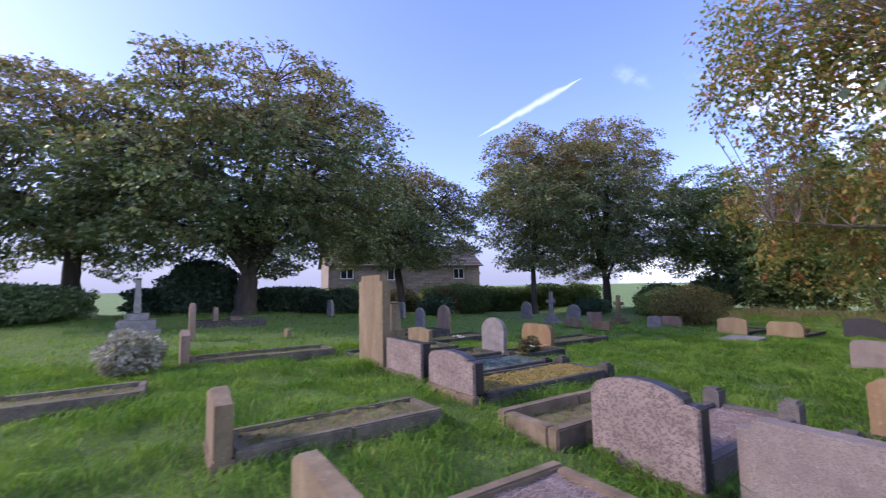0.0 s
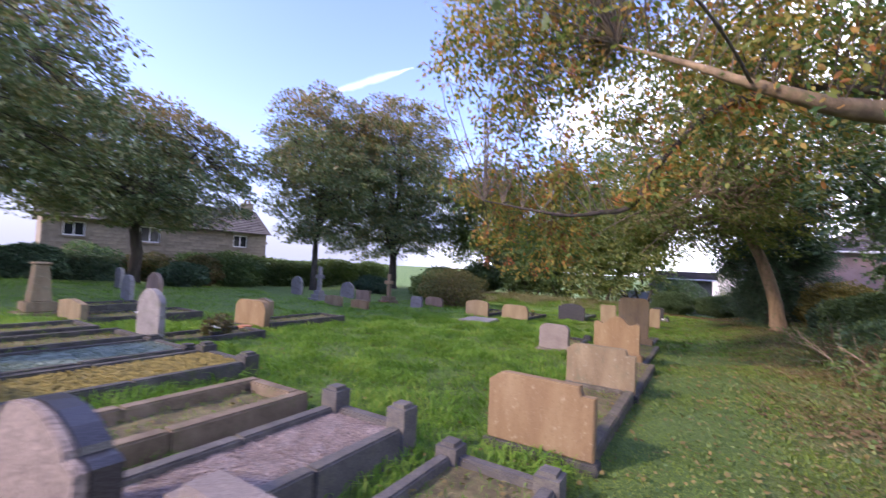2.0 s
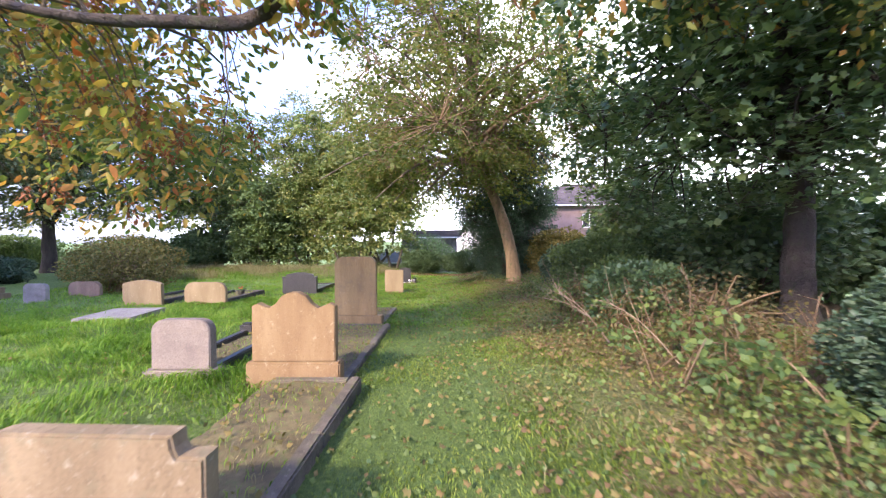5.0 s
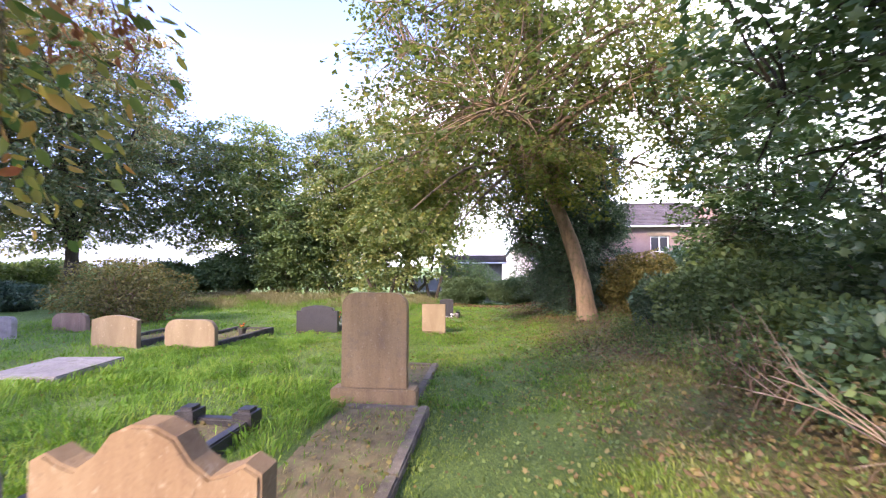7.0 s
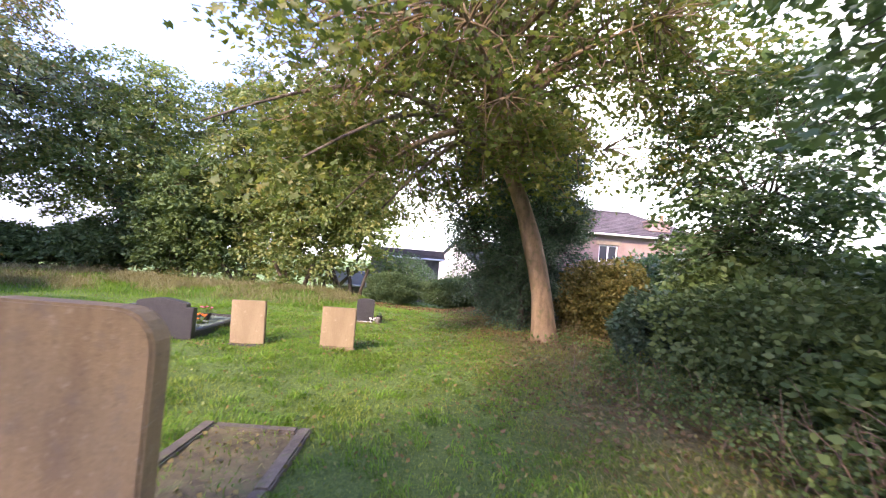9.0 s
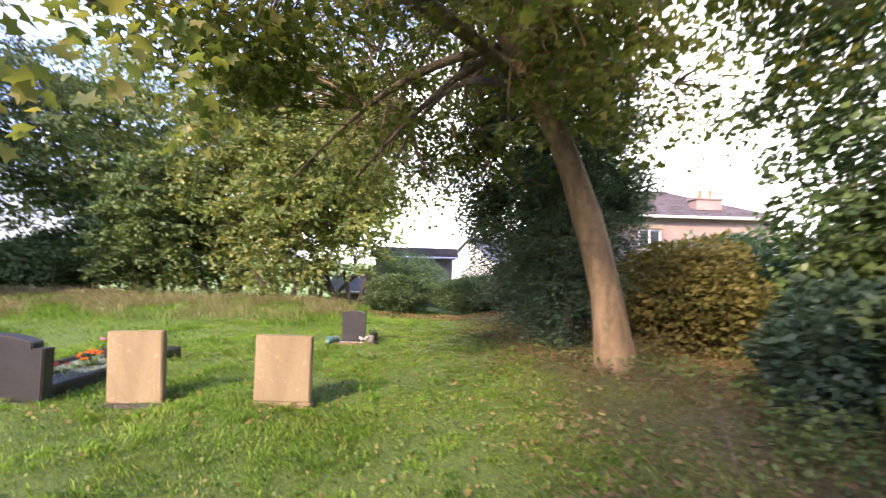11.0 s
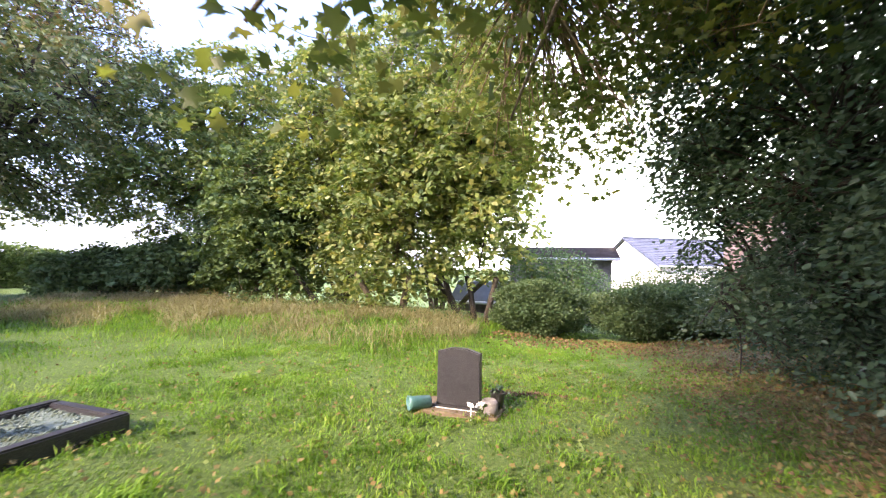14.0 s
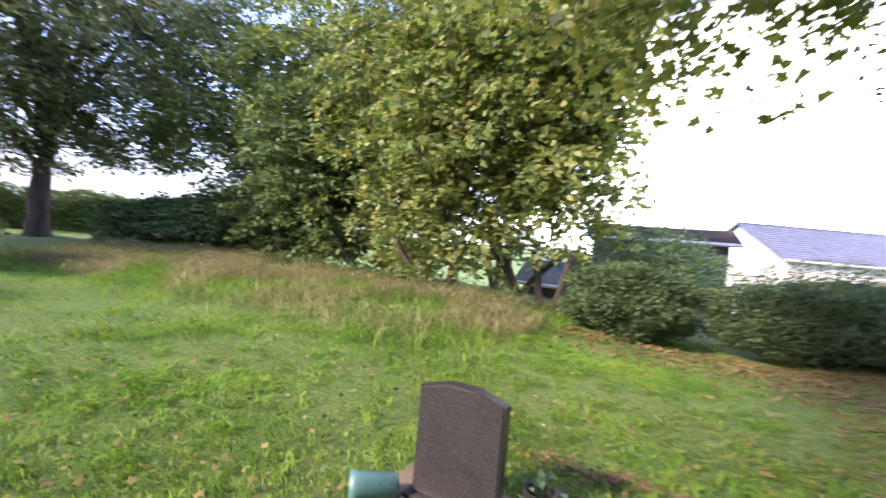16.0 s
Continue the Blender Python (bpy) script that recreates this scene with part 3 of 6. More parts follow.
def tree(label, base, fork_z, crown, radii, trunk_r, leaf, leaf_size, clumps, per_clump, seed, bark=None, limbs=9, lean=(0, 0), clump_r=0.6,
         cut=None, inner=0.4, category="tree", name="tree", droop=0.2, extra_pts=None, stems=1, lumps=12, shape="blade", flat=1.3, core=0, top_leaf=None,
         sprigs=0, lobed_below=None, low_shape="lobed", thin=0.16, core_leaf=None):
    rng = np.random.default_rng(seed)
    bark = bark or BARK
    x, y = base
    z = gz(x, y)
    t = thing(name, label, category, x, y, z)
    o = np.array([x, y, z])
    c = np.array(crown, float)
    fork = np.array([x + lean[0], y + lean[1], z + fork_z])
    for s in range(stems):
        sh = np.zeros(3) if stems == 1 else np.append(rng.normal(size=2) * 0.35, 0)
        pts = bend(o + sh * 0.6 - [0, 0, 0.2], fork + sh * 2, 0, 9, rng, 0.02)
        rr = trunk_r * np.linspace(1.0, 0.72, 9)
        rr[0] *= 1.5
        rr[1] *= 1.15
        v, f = tube(pts - o, rr, 12, seed + s)
        part("trunk", mesh_of("trunk", v, f, bark, True), None, t)
    P = lumpy(clumps, rng, c, radii, lumps, inner, cut)
    if extra_pts is not None:
        P = np.concatenate([P, extra_pts])
    ends = P[rng.choice(len(P), min(limbs, len(P)), replace=False)]
    lines = []
    for i, e in enumerate(ends):
        e = c + (e - c) * 0.86
        start = fork + (c - fork) * rng.uniform(-0.12, 0.5)
        pts = bend(start, e, 0.12, 9, rng, 0.07)
        lines.append(pts[2:])
        v, f = tube(pts - o, trunk_r * rng.uniform(0.28, 0.45) * np.linspace(1, 0.16, 9), 7, seed + 31 * i)
        part("limb", mesh_of("limb", v, f, bark, True), None, t)
    # every spray hangs on a twig from the nearest bough
    joints = np.concatenate(lines)
    inward = np.linalg.norm(joints - fork, axis=1)
    allv, allf, off = [], [], 0

    def twig(a, b, r, n, sides):
        nonlocal off
        v, f = tube(bend(a, b, 0.06, n, rng, 0.08) - o, r * np.linspace(1, 0.35, n), sides, seed + 7)
        allv.append(v)
        allf.append(f + off)
        off += len(v)
    for q in P:
        dist = np.linalg.norm(joints - q, axis=1) + 0.6 * np.maximum(0, inward - np.linalg.norm(q - fork))
        twig(joints[np.argmin(dist)], q, trunk_r * 0.06 + 0.006, 5, 4)
    L, way, turn = sprays(P, per_clump, clump_r, c, rng, thin)
    if sprigs:
        for q, a in zip(P, turn):
            for j in range(sprigs):
                b = a + 2 * math.pi * j / sprigs
                twig(q, q + clump_r * 0.85 * np.array([math.cos(b), math.sin(b), rng.uniform(-0.35, 0.1)]), 0.006, 3, 3)
    part("branchwork", mesh_of("branchwork", np.concatenate(allv), np.concatenate(allf), bark, True), None, t)["kind"] = "stuff"
    if cut is not None:
        ok = cut(L)
        L, way = L[ok], way[ok]
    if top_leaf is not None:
        # browner tones for the high leaves: autumn browning plus painted-in warm sunlight
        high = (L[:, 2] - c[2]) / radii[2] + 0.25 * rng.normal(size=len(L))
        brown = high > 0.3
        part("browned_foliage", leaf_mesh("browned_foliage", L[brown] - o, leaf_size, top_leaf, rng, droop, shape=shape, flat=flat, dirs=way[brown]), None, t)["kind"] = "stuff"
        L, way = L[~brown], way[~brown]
    if lobed_below is not None:
        low = L[:, 2] < lobed_below
        part("low_foliage", leaf_mesh("low_foliage", L[low] - o, leaf_size * (1.12 if low_shape == "lobed" else 0.8), leaf, rng, droop, 1.1 if low_shape == "lobed" else 1.7, shape=low_shape, flat=flat, dirs=way[low]), None, t)["kind"] = "stuff"
        L, way = L[~low], way[~low]
    part("crown", leaf_mesh("crown", L - o, leaf_size, leaf, rng, droop, shape=shape, flat=flat, dirs=way), None, t)["kind"] = "stuff"
    if core:
        # leaves deep inside the crown
        d = rng.normal(size=(core, 3))
        d /= np.linalg.norm(d, axis=1)[:, None]
        I = c + d * np.array(radii) * rng.uniform(0.25, 0.66, core)[:, None]
        if cut is not None:
            I = I[cut(I)]
        part("inner_foliage", leaf_mesh("inner_foliage", I - o, leaf_size * 1.7, core_leaf or leaf, rng, droop, shape="blade", flat=flat), None, t)["kind"] = "stuff"
    return t


def shrub(label, base, radii, leaf, leaf_size, count, seed, name="shrub", category="shrub", zc=None, stems=7, bark=None, cut=None, box_like=0.0, inner=0.3, shape="blade"):
    """A bush: stems fanning from the ground in a shell of leaves; box_like squares it up as a clipped hedge."""
    rng = np.random.default_rng(seed)
    x, y = base
    z = gz(x, y)
    t = thing(name, label, category, x, y, z)
    rx, ry, rz = radii
    c = np.array([0, 0, rz * 0.9 if zc is None else zc])
    n = count
    d = rng.normal(size=(n, 3))
    d /= np.linalg.norm(d, axis=1)[:, None]
    if box_like:
        k = np.max(np.abs(d), axis=1)[:, None]
        d = d / (k * box_like + (1 - box_like))
    ph = rng.uniform(0, 6.28, 6)
    r = 1 + 0.10 * np.sin(d[:, 0] * 4 + ph[0]) * np.sin(d[:, 1] * 5 + ph[1]) + 0.08 * np.sin(d[:, 2] * 7 + ph[2] + 3 * d[:, 0]) + 0.05 * np.sin(d[:, 1] * 13 + ph[3]) * np.sin(d[:, 0] * 11 + ph[4])
    r *= 1 - inner * rng.random(n) ** 1.8
    p = c + d * r[:, None] * np.array(radii)
    gl = ground_z(p[:, 0] + x, p[:, 1] + y) - z
    p = p[p[:, 2] > gl + 0.02]
    if cut is not None:
        p = p[cut(p + [x, y, z])]
    for i in range(stems):
        e = p[rng.integers(0, len(p))] * 0.85
        e[2] = abs(e[2]) + 0.2
        s0 = np.array([rng.normal() * rx * 0.15, rng.normal() * ry * 0.15, -0.1])
        v, f = tube(bend(s0, e, 0.1, 6, rng), np.linspace(0.03, 0.008, 6) * (1 + rz * 0.4), 5, seed + i)
        part("stem", mesh_of("stem", v, f, bark or BARK, True), None, t)
    part("foliage", leaf_mesh("foliage", p, leaf_size, leaf, rng, 0.1, shape=shape, flat=0.5, dirs=(p - c) / np.array(radii) * 0.5), None, t)["kind"] = "stuff"
    if inner < 0.5:
        d = rng.normal(size=(count // 7, 3))
        d /= np.linalg.norm(d, axis=1)[:, None]
        if box_like:
            d = d / (np.max(np.abs(d), axis=1)[:, None] * box_like + (1 - box_like))
        i = c + d * np.array(radii) * rng.uniform(0.4, 0.72, len(d))[:, None]
        i = i[i[:, 2] > ground_z(i[:, 0] + x, i[:, 1] + y) - z + 0.05]
        part("inner_foliage", leaf_mesh("inner_foliage", i, leaf_size * 2.2, leaf, rng, 0.2), None, t)["kind"] = "stuff"
    return t

# ---- ground ----


def make_ground():
    def axis(lo, hi, step):
        mid = np.arange(lo, hi + 1e-6, step)
        g = np.cumsum(step * 1.28 ** np.arange(1, 32))
        g = g[g < 3200]
        return np.concatenate([lo - g[::-1], mid, hi + g])
    xs, ys = axis(-8, 33, 0.22), axis(-9, 25, 0.22)
    X, Y = np.meshgrid(xs, ys, indexing="ij")
    Z = ground_z(X, Y)
    i = np.arange(X.size).reshape(X.shape)
    F = np.stack([i[:-1, :-1].ravel(), i[1:, :-1].ravel(), i[1:, 1:].ravel(), i[:-1, 1:].ravel()], 1)
    m = bpy.data.materials.new("turf")
    m.use_nodes = True
    k = Nodes(m.node_tree)
    out = k.add("ShaderNodeOutputMaterial")
    bs = k.add("ShaderNodeBsdfPrincipled", i_Roughness=0.95)
    co = k.add("ShaderNodeTexCoord")
    big = k.add("ShaderNodeTexNoise", i_Scale=0.5, i_Detail=5.0, i_Roughness=0.65)
    fin = k.add("ShaderNodeTexNoise", i_Scale=34.0, i_Detail=7.0, i_Roughness=0.8)
    for n in (big, fin):
        k.link(co.outputs["Object"], n.inputs["Vector"])
    green = k.ramp(fin.outputs[0], [(0.34, (0.04, 0.08, 0.013)), (0.5, (0.095, 0.165, 0.026)), (0.66, (0.18, 0.255, 0.052))])
    litter = k.ramp(fin.outputs[0], [(0.34, (0.065, 0.052, 0.024)), (0.5, (0.16, 0.125, 0.058)), (0.66, (0.29, 0.22, 0.115))])
    sep = k.add("ShaderNodeSeparateXYZ")
    k.link(co.outputs["Object"], sep.inputs[0])
    side = k.math("MULTIPLY", k.math("ADD", sep.outputs[1], 0.75), -0.5)
    side = k.math("MULTIPLY", side, k.math("GREATER_THAN", sep.outputs[1], -9.0))     # leaf mould under the trees by the path
    f = k.math("ADD", side, k.math("MULTIPLY", k.math("SUBTRACT", big.outputs[0], 0.5), 1.6), True)
    k.link(k.mix(f, green, litter), bs.inputs["Base Color"])
    bp = k.add("ShaderNodeBump", i_Strength=1.0, i_Distance=0.04)
    k.link(fin.outputs[0], bp.inputs["Height"])
    k.link(bp.outputs[0], bs.inputs["Normal"])
    k.link(bs.outputs[0], out.inputs[0])
    ob = new("ground", mesh_of("ground", np.stack([X.ravel(), Y.ravel(), Z.ravel()], 1), F, m, True))
    tagged(ob, "grassy churchyard ground with leaf mould beside the path", "ground", kind="structure")


make_ground()

# ---- houses ----
STONEWALL = surface("stone_wall", [(0.15, 0.118, 0.085), (0.23, 0.188, 0.14), (0.3, 0.25, 0.19)], 1.5, 0.9, 0.6, 18)
COURSE = surface("stone_course", [(0.15, 0.118, 0.085), (0.245, 0.2, 0.148), (0.32, 0.27, 0.205)], 3, 0.9, 0.6, 20, per_piece=0.25)
SLATE = surface("stone_slates", [(0.06, 0.05, 0.044), (0.105, 0.09, 0.078), (0.15, 0.13, 0.115)], 2, 0.9, 0.5, 15, per_piece=0.15)
PURPLETILE = surface("purple_tiles", [(0.05, 0.045, 0.05), (0.08, 0.07, 0.078), (0.11, 0.098, 0.108)], 2, 0.9, 0.4, 15)
BLUETILE = surface("blue_grey_tiles", [(0.07, 0.08, 0.115), (0.1, 0.115, 0.155), (0.13, 0.145, 0.185)], 2, 0.85, 0.3, 15)
PINKWALL = surface("pink_render", [(0.2, 0.14, 0.12), (0.265, 0.19, 0.165), (0.31, 0.23, 0.205)], 1.5, 0.9, 0.4, 30)
WHITEWALL = surface("white_render", [(0.58, 0.56, 0.53), (0.70, 0.68, 0.65), (0.78, 0.76, 0.74)], 1.2, 0.9, 0.3, 30)
WHITEPAINT = surface("white_paint", [(0.66, 0.66, 0.64), (0.76, 0.76, 0.74), (0.82, 0.82, 0.8)], 3, 0.5, 0.1, 40)
SHEET = surface("pale_sheet_roof", [(0.3, 0.31, 0.33), (0.38, 0.39, 0.41), (0.45, 0.46, 0.48)], 2, 0.7, 0.3, 20)
PANE = glassy("window_glass", (0.02, 0.022, 0.025))


def window_parts(t, wall, xc, zc, w, h, lights):
    """A window in a wall that faces -y at the wall's own y = 0; the opening is cut by the wall."""
    fr = part("window_frame", box(xc - w / 2, xc + w / 2, 0.09, 0.15, zc - h / 2, zc - h / 2 + 0.07, 0.004), WHITEPAINT, t, "white painted window frame")
    part("rail", box(xc - w / 2, xc + w / 2, 0.09, 0.15, zc + h / 2 - 0.07, zc + h / 2, 0.004), WHITEPAINT, fr)
    for i in range(lights + 1):
        u = xc - w / 2 + (w - 0.07) * i / lights
        part("mullion", box(u, u + 0.07, 0.085, 0.155, zc - h / 2 + 0.07, zc + h / 2 - 0.07, 0.004), WHITEPAINT, fr)
    for i in range(lights):
        u0 = xc - w / 2 + 0.07 + (w - 0.07) * i / lights
        part("pane", box(u0, u0 + (w - 0.07) / lights - 0.07, 0.11, 0.125, zc - h / 2 + 0.07, zc + h / 2 - 0.07, 0), PANE, fr)
    part("window_sill", box(xc - w / 2 - 0.12, xc + w / 2 + 0.12, -0.08, 0.16, zc - h / 2 - 0.14, zc - h / 2 - 0.004, 0.01), COURSE, t)
    part("lintel", box(xc - w / 2 - 0.15, xc + w / 2 + 0.15, -0.02, 0.2, zc + h / 2 + 0.004, zc + h / 2 + 0.26, 0.01), COURSE, t)


def wall_with_holes(x0, x1, z0, z1, thick, holes):
    """A wall along x with rectangular openings (xc, zc, w, h): built from the strips round them."""
    xs = sorted({x0, x1, *(v for xc, zc, w, h in holes for v in (xc - w / 2, xc + w / 2))})
    zs = sorted({z0, z1, *(v for xc, zc, w, h in holes for v in (zc - h / 2, zc + h / 2))})
    bm = bmesh.new()
    vs = [[bm.verts.new((x, 0, z)) for z in zs] for x in xs]
    for i in range(len(xs) - 1):
        for j in range(len(zs) - 1):
            mx, mz = (xs[i] + xs[i + 1]) / 2, (zs[j] + zs[j + 1]) / 2
            if not any(abs(mx - xc) < w / 2 and abs(mz - zc) < h / 2 for xc, zc, w, h in holes):
                bm.faces.new((vs[i][j], vs[i + 1][j], vs[i + 1][j + 1], vs[i][j + 1]))
    got = bmesh.ops.extrude_face_region(bm, geom=bm.faces[:])
    bmesh.ops.translate(bm, vec=(0, thick, 0), verts=[v for v in got["geom"] if isinstance(v, bmesh.types.BMVert)])
    bmesh.ops.recalc_face_normals(bm, faces=bm.faces[:])
    return bm


def gable_house(label, x, y, z, rz, length, depth, eave, ridge, windows, wall_mat, roof_mat, slates=True, hip=0.0, chimneys=(), courses=False):
    t = thing("house", label, "house", x, y, z, rz)
    part("front_wall", wall_with_holes(0, length, 0, eave, 0.3, windows), wall_mat, t)
    part("back_wall", box(0, length, depth - 0.3, depth, 0, eave, 0), wall_mat, t)
    for u in (0, length - 0.3):
        bm = bmesh.new()
        prof = [(0.3, 0), (depth - 0.3, 0), (depth - 0.3, eave)] + ([] if hip else [(depth / 2, ridge - 0.1)]) + [(0.3, eave)]
        bm = slab(prof, 0.3, 0)
        bmesh.ops.translate(bm, vec=(u, 0, 0), verts=bm.verts)
        part("end_wall", bm, wall_mat, t)
    o = 0.3
    rows = 13 if slates else 16
    for side in (0, 1):
        bm = bmesh.new()
        line = []
        for i in range(rows):
            for a, lift in ((i / rows, 0.07), ((i + 1) / rows, 0.012)):
                line.append((a, -o + (depth / 2 + o) * a, eave - 0.1 + (ridge - eave + 0.1) * a + lift))
        line = [(0.0, -o, eave - 0.13)] + line + [(1.0, depth / 2, ridge - 0.06)]
        rings = []
        for a, yy, zz in line:
            yy = depth - yy if side else yy
            rings.append((bm.verts.new((-o + hip * a, yy, zz)), bm.verts.new((length + o - hip * a, yy, zz))))
        for p, q in zip(rings, rings[1:] + rings[:1]):
            bm.faces.new((p[0], p[1], q[1], q[0]))
        bm.faces.new([p[0] for p in rings])
        bm.faces.new([p[1] for p in reversed(rings)])
        bmesh.ops.recalc_face_normals(bm, faces=bm.faces[:])
        part("roof_slope", bm, roof_mat, t)
    if hip:
        for u, s in ((-o, 1), (length + o, -1)):
            bm = bmesh.new()
            a = [bm.verts.new(p) for p in ((u, -o, eave - 0.1), (u, depth + o, eave - 0.1), (u + s * hip, depth / 2, ridge))]
            b = [bm.verts.new(p) for p in ((u, -o, eave - 0.02), (u, depth + o, eave - 0.02), (u + s * hip, depth / 2, ridge + 0.06))]
            bm.faces.new(a)
            bm.faces.new(b)
            for i in range(3):
                bm.faces.new((a[i], a[(i + 1) % 3], b[(i + 1) % 3], b[i]))
            bmesh.ops.recalc_face_normals(bm, faces=bm.faces[:])
            part("roof_hip", bm, roof_mat, t)
    part("ridge_tiles", box(-o + hip, length + o - hip, depth / 2 - 0.12, depth / 2 + 0.12, ridge, ridge + 0.1, 0.03), roof_mat, t)
    part("gutter", box(-o, length + o, -o - 0.12, -o - 0.005, eave - 0.14, eave - 0.04, 0.03), WHITEPAINT if not courses else SLATE, t)
    for u, v, w, h in chimneys:
        c = part("chimney", box(u - w / 2, u + w / 2, v - 0.3, v + 0.3, ridge - 1.2, ridge + h, 0.02), wall_mat, t)
        part("chimney_cap", box(u - w / 2 - 0.06, u + w / 2 + 0.06, v - 0.36, v + 0.36, ridge + h + 0.002, ridge + h + 0.1, 0.02), wall_mat, c)
        for s in (-0.2, 0.2):
            g = bmesh.new()
            bmesh.ops.create_cone(g, cap_ends=True, segments=10, radius1=0.11, radius2=0.09, depth=0.35)
            bmesh.ops.translate(g, vec=(u + s * w, v, ridge + h + 0.28), verts=g.verts)
            part("chimney_pot", g, RUSTSTONE, c)
    for xc, zc, w, h in windows:
        window_parts(t, None, xc, zc, w, h, 2 if w < 1.5 else 3)
    if courses:
        # coursed stone blocks stand a little proud of the wall
        rng = random.Random(5)
        data = {}
        zz, n = 1.2, 0
        while zz < eave - 0.3:
            u = rng.uniform(0, 0.4)
            while u < length - 0.6:
                w = rng.choice((0.45, 0.6, 0.8))
                if not any(abs(u + w / 2 - xc) < ww / 2 + w / 2 + 0.16 and zc - hh / 2 - 0.5 < zz < zc + hh / 2 + 0.3 for xc, zc, ww, hh in windows):
                    if w not in data:
                        b = bmesh.new()
                        bmesh.ops.create_cube(b, size=1)
                        bmesh.ops.scale(b, vec=(w - 0.03, 0.04, 0.22), verts=b.verts)
                        data[w] = bpy.data.meshes.new("stone_block")
                        b.to_mesh(data[w])
                        b.free()
                        data[w].materials.append(COURSE)
                    ob = part("stone_block", data[w], None, t)
                    ob.location = (u + w / 2, -0.012, zz)
                    n += 1
                u += w
            zz += 0.25
    return t


gable_house("two-storey stone house with stone slate roof beyond the hedge", 12.0, 36.2, -1.8, -12.0, 14.6, 6.5, 5.55, 7.6,
            [(1.6, 4.75, 1.15, 0.95), (5.9, 4.7, 1.3, 1.15), (12.4, 4.7, 1.15, 1.0), (6.2, 1.8, 1.3, 1.2), (11.2, 1.8, 1.3, 1.2)], STONEWALL, SLATE, chimneys=((14.0, 3.2, 0.9, 0.7), (0.4, 3.2, 0.9, 0.7)), courses=True)
gable_house("low stone outbuilding with stone slate roof beside the house", 26.4, 32.0, -2.0, -12.0, 4.4, 4.0, 1.35, 3.0, [(2.0, 0.85, 0.7, 0.5)], STONEWALL, SLATE)
gable_house("pink rendered house with hipped purple tiled roof", 32.7, -5.2, -2.3, -90.0, 8.8, 7.0, 5.75, 7.3,
            [(3.5, 4.75, 0.95, 0.85)], PINKWALL, PURPLETILE, False, 3.0, chimneys=((6.3, 0.9, 1.1, -0.75),))
gable_house("low grey building behind the garden hedges", 36.8, 3.2, -2.4, -90.0, 3.9, 4.5, 4.0, 4.4, [(1.6, 2.8, 1.0, 0.8)], GREYSTONE, SLATE, False)
gable_house("white gabled house with blue-grey tiled roof", 51.0, -4.6, -2.4, -63.0, 15.0, 8.0, 4.0, 6.1, [(5.0, 2.4, 1.4, 1.1), (10.0, 2.4, 1.4, 1.1)], WHITEWALL, BLUETILE, False)
gable_house("grey shed with pale sheet roof behind the thicket", 33.6, 4.4, -1.1, -90.0, 1.5, 1.6, 1.1, 1.6, [], GREYSTONE, SHEET, False)

# ---- headstones ----
R1 = "first row of headstones"
headstone("tall pinkish stone slab with stepped shoulders", 2.97, 6.29, 7.27, gz(3, 6.8), 1.87, "stepped", SANDSTONE, 0.14, group=R1)
for lab, x, y0, y1, z0, z1, kd, th in (("low rough granite headstone with polished, shade-darkened ends", 2.97, 5.10, 6.17, 0.36, 0.88, "flat", 0.12), ("rough granite headstone with shallow arched top", 2.99, 3.97, 4.94, 0.35, 0.86, "arch_step", 0.14),
                                 ("rough pinkish granite headstone with arched top", 3.23, 1.65, 2.57, 0.10, 0.88, "arch_step", 0.15)):
    h = headstone(lab, x, y0, y1, z0, z1, kd, GRANITE, 0.045, (0.03, 0.06, 0.03), KERBWARM, group=R1)
    # thick dark layer: polished granite that also puts shade into the unlit ends
    part("polished_front", slab([(a * 1.0, b) for a, b in profile(kd, y1 - y0 - 0.004, z1 - z0 - 0.07)], 0.11, 0.004), DARKGRANITE, h, "polished dark granite facing with shade painted into its ends").location = (0.047, 0, 0.07)
headstone("smooth pale granite headstone with flat top", 3.46, 0.54, 1.52, 0.08, 0.70, "cut_corners", PALEGRANITE, 0.16, group=R1)
headstone("narrow sandstone headstone seen edge on beside a kerb", 0.36, 3.62, 4.22, gz(.36, 3.9), gz(.36, 3.9) + 0.55, "peaked", SANDSTONE, 0.13, (0.02, 0.08, 0.02))
headstone("low pinkish stone headstone with stepped shoulders", 0.63, 1.68, 2.5, gz(.75, 2), 0.8, "stepped", SANDSTONE, 0.12)
headstone("weathered brown headstone beside a kerbed grave", 0.3, 8.3, 9.0, gz(.3, 8.6), 1.0, "arch", BROWNSTONE, 0.13)
headstone("tall weathered headstone with rounded top", 0.62, 12.6, 13.2, gz(.6, 13), 1.35, "round", BROWNSTONE, 0.13)
headstone("small square marker stone in the grass", 2.9, 12.2, 12.6, gz(2.9, 12.4), gz(2.9, 12.4) + 0.24, "flat", SANDSTONE, 0.12)
headstone("weathered slab beside a low pedestal", 1.5, 16.5, 17.0, gz(1.5, 16.7), 1.1, "round", BROWNSTONE, 0.14)
headstone("low square pedestal stone", 2.0, 16.3, 17.3, gz(2, 16.7), 0.72, "flat", BROWNSTONE, 0.4)
headstone("grey headstone with pointed gothic top", 5.7, 6.5, 7.2, gz(5.7, 6.9), 1.0, "gothic", GREYSTONE, 0.09)
headstone("low buff headstone with peaked top", 5.7, 9.35, 10.45, gz(5.7, 9.9), 0.60, "peaked", SANDSTONE, 0.12)
headstone("buff sandstone headstone with arched shoulders", 8.2, 7.56, 8.6, gz(8.2, 8), 0.63, "low_round", RUSTSTONE, 0.14)
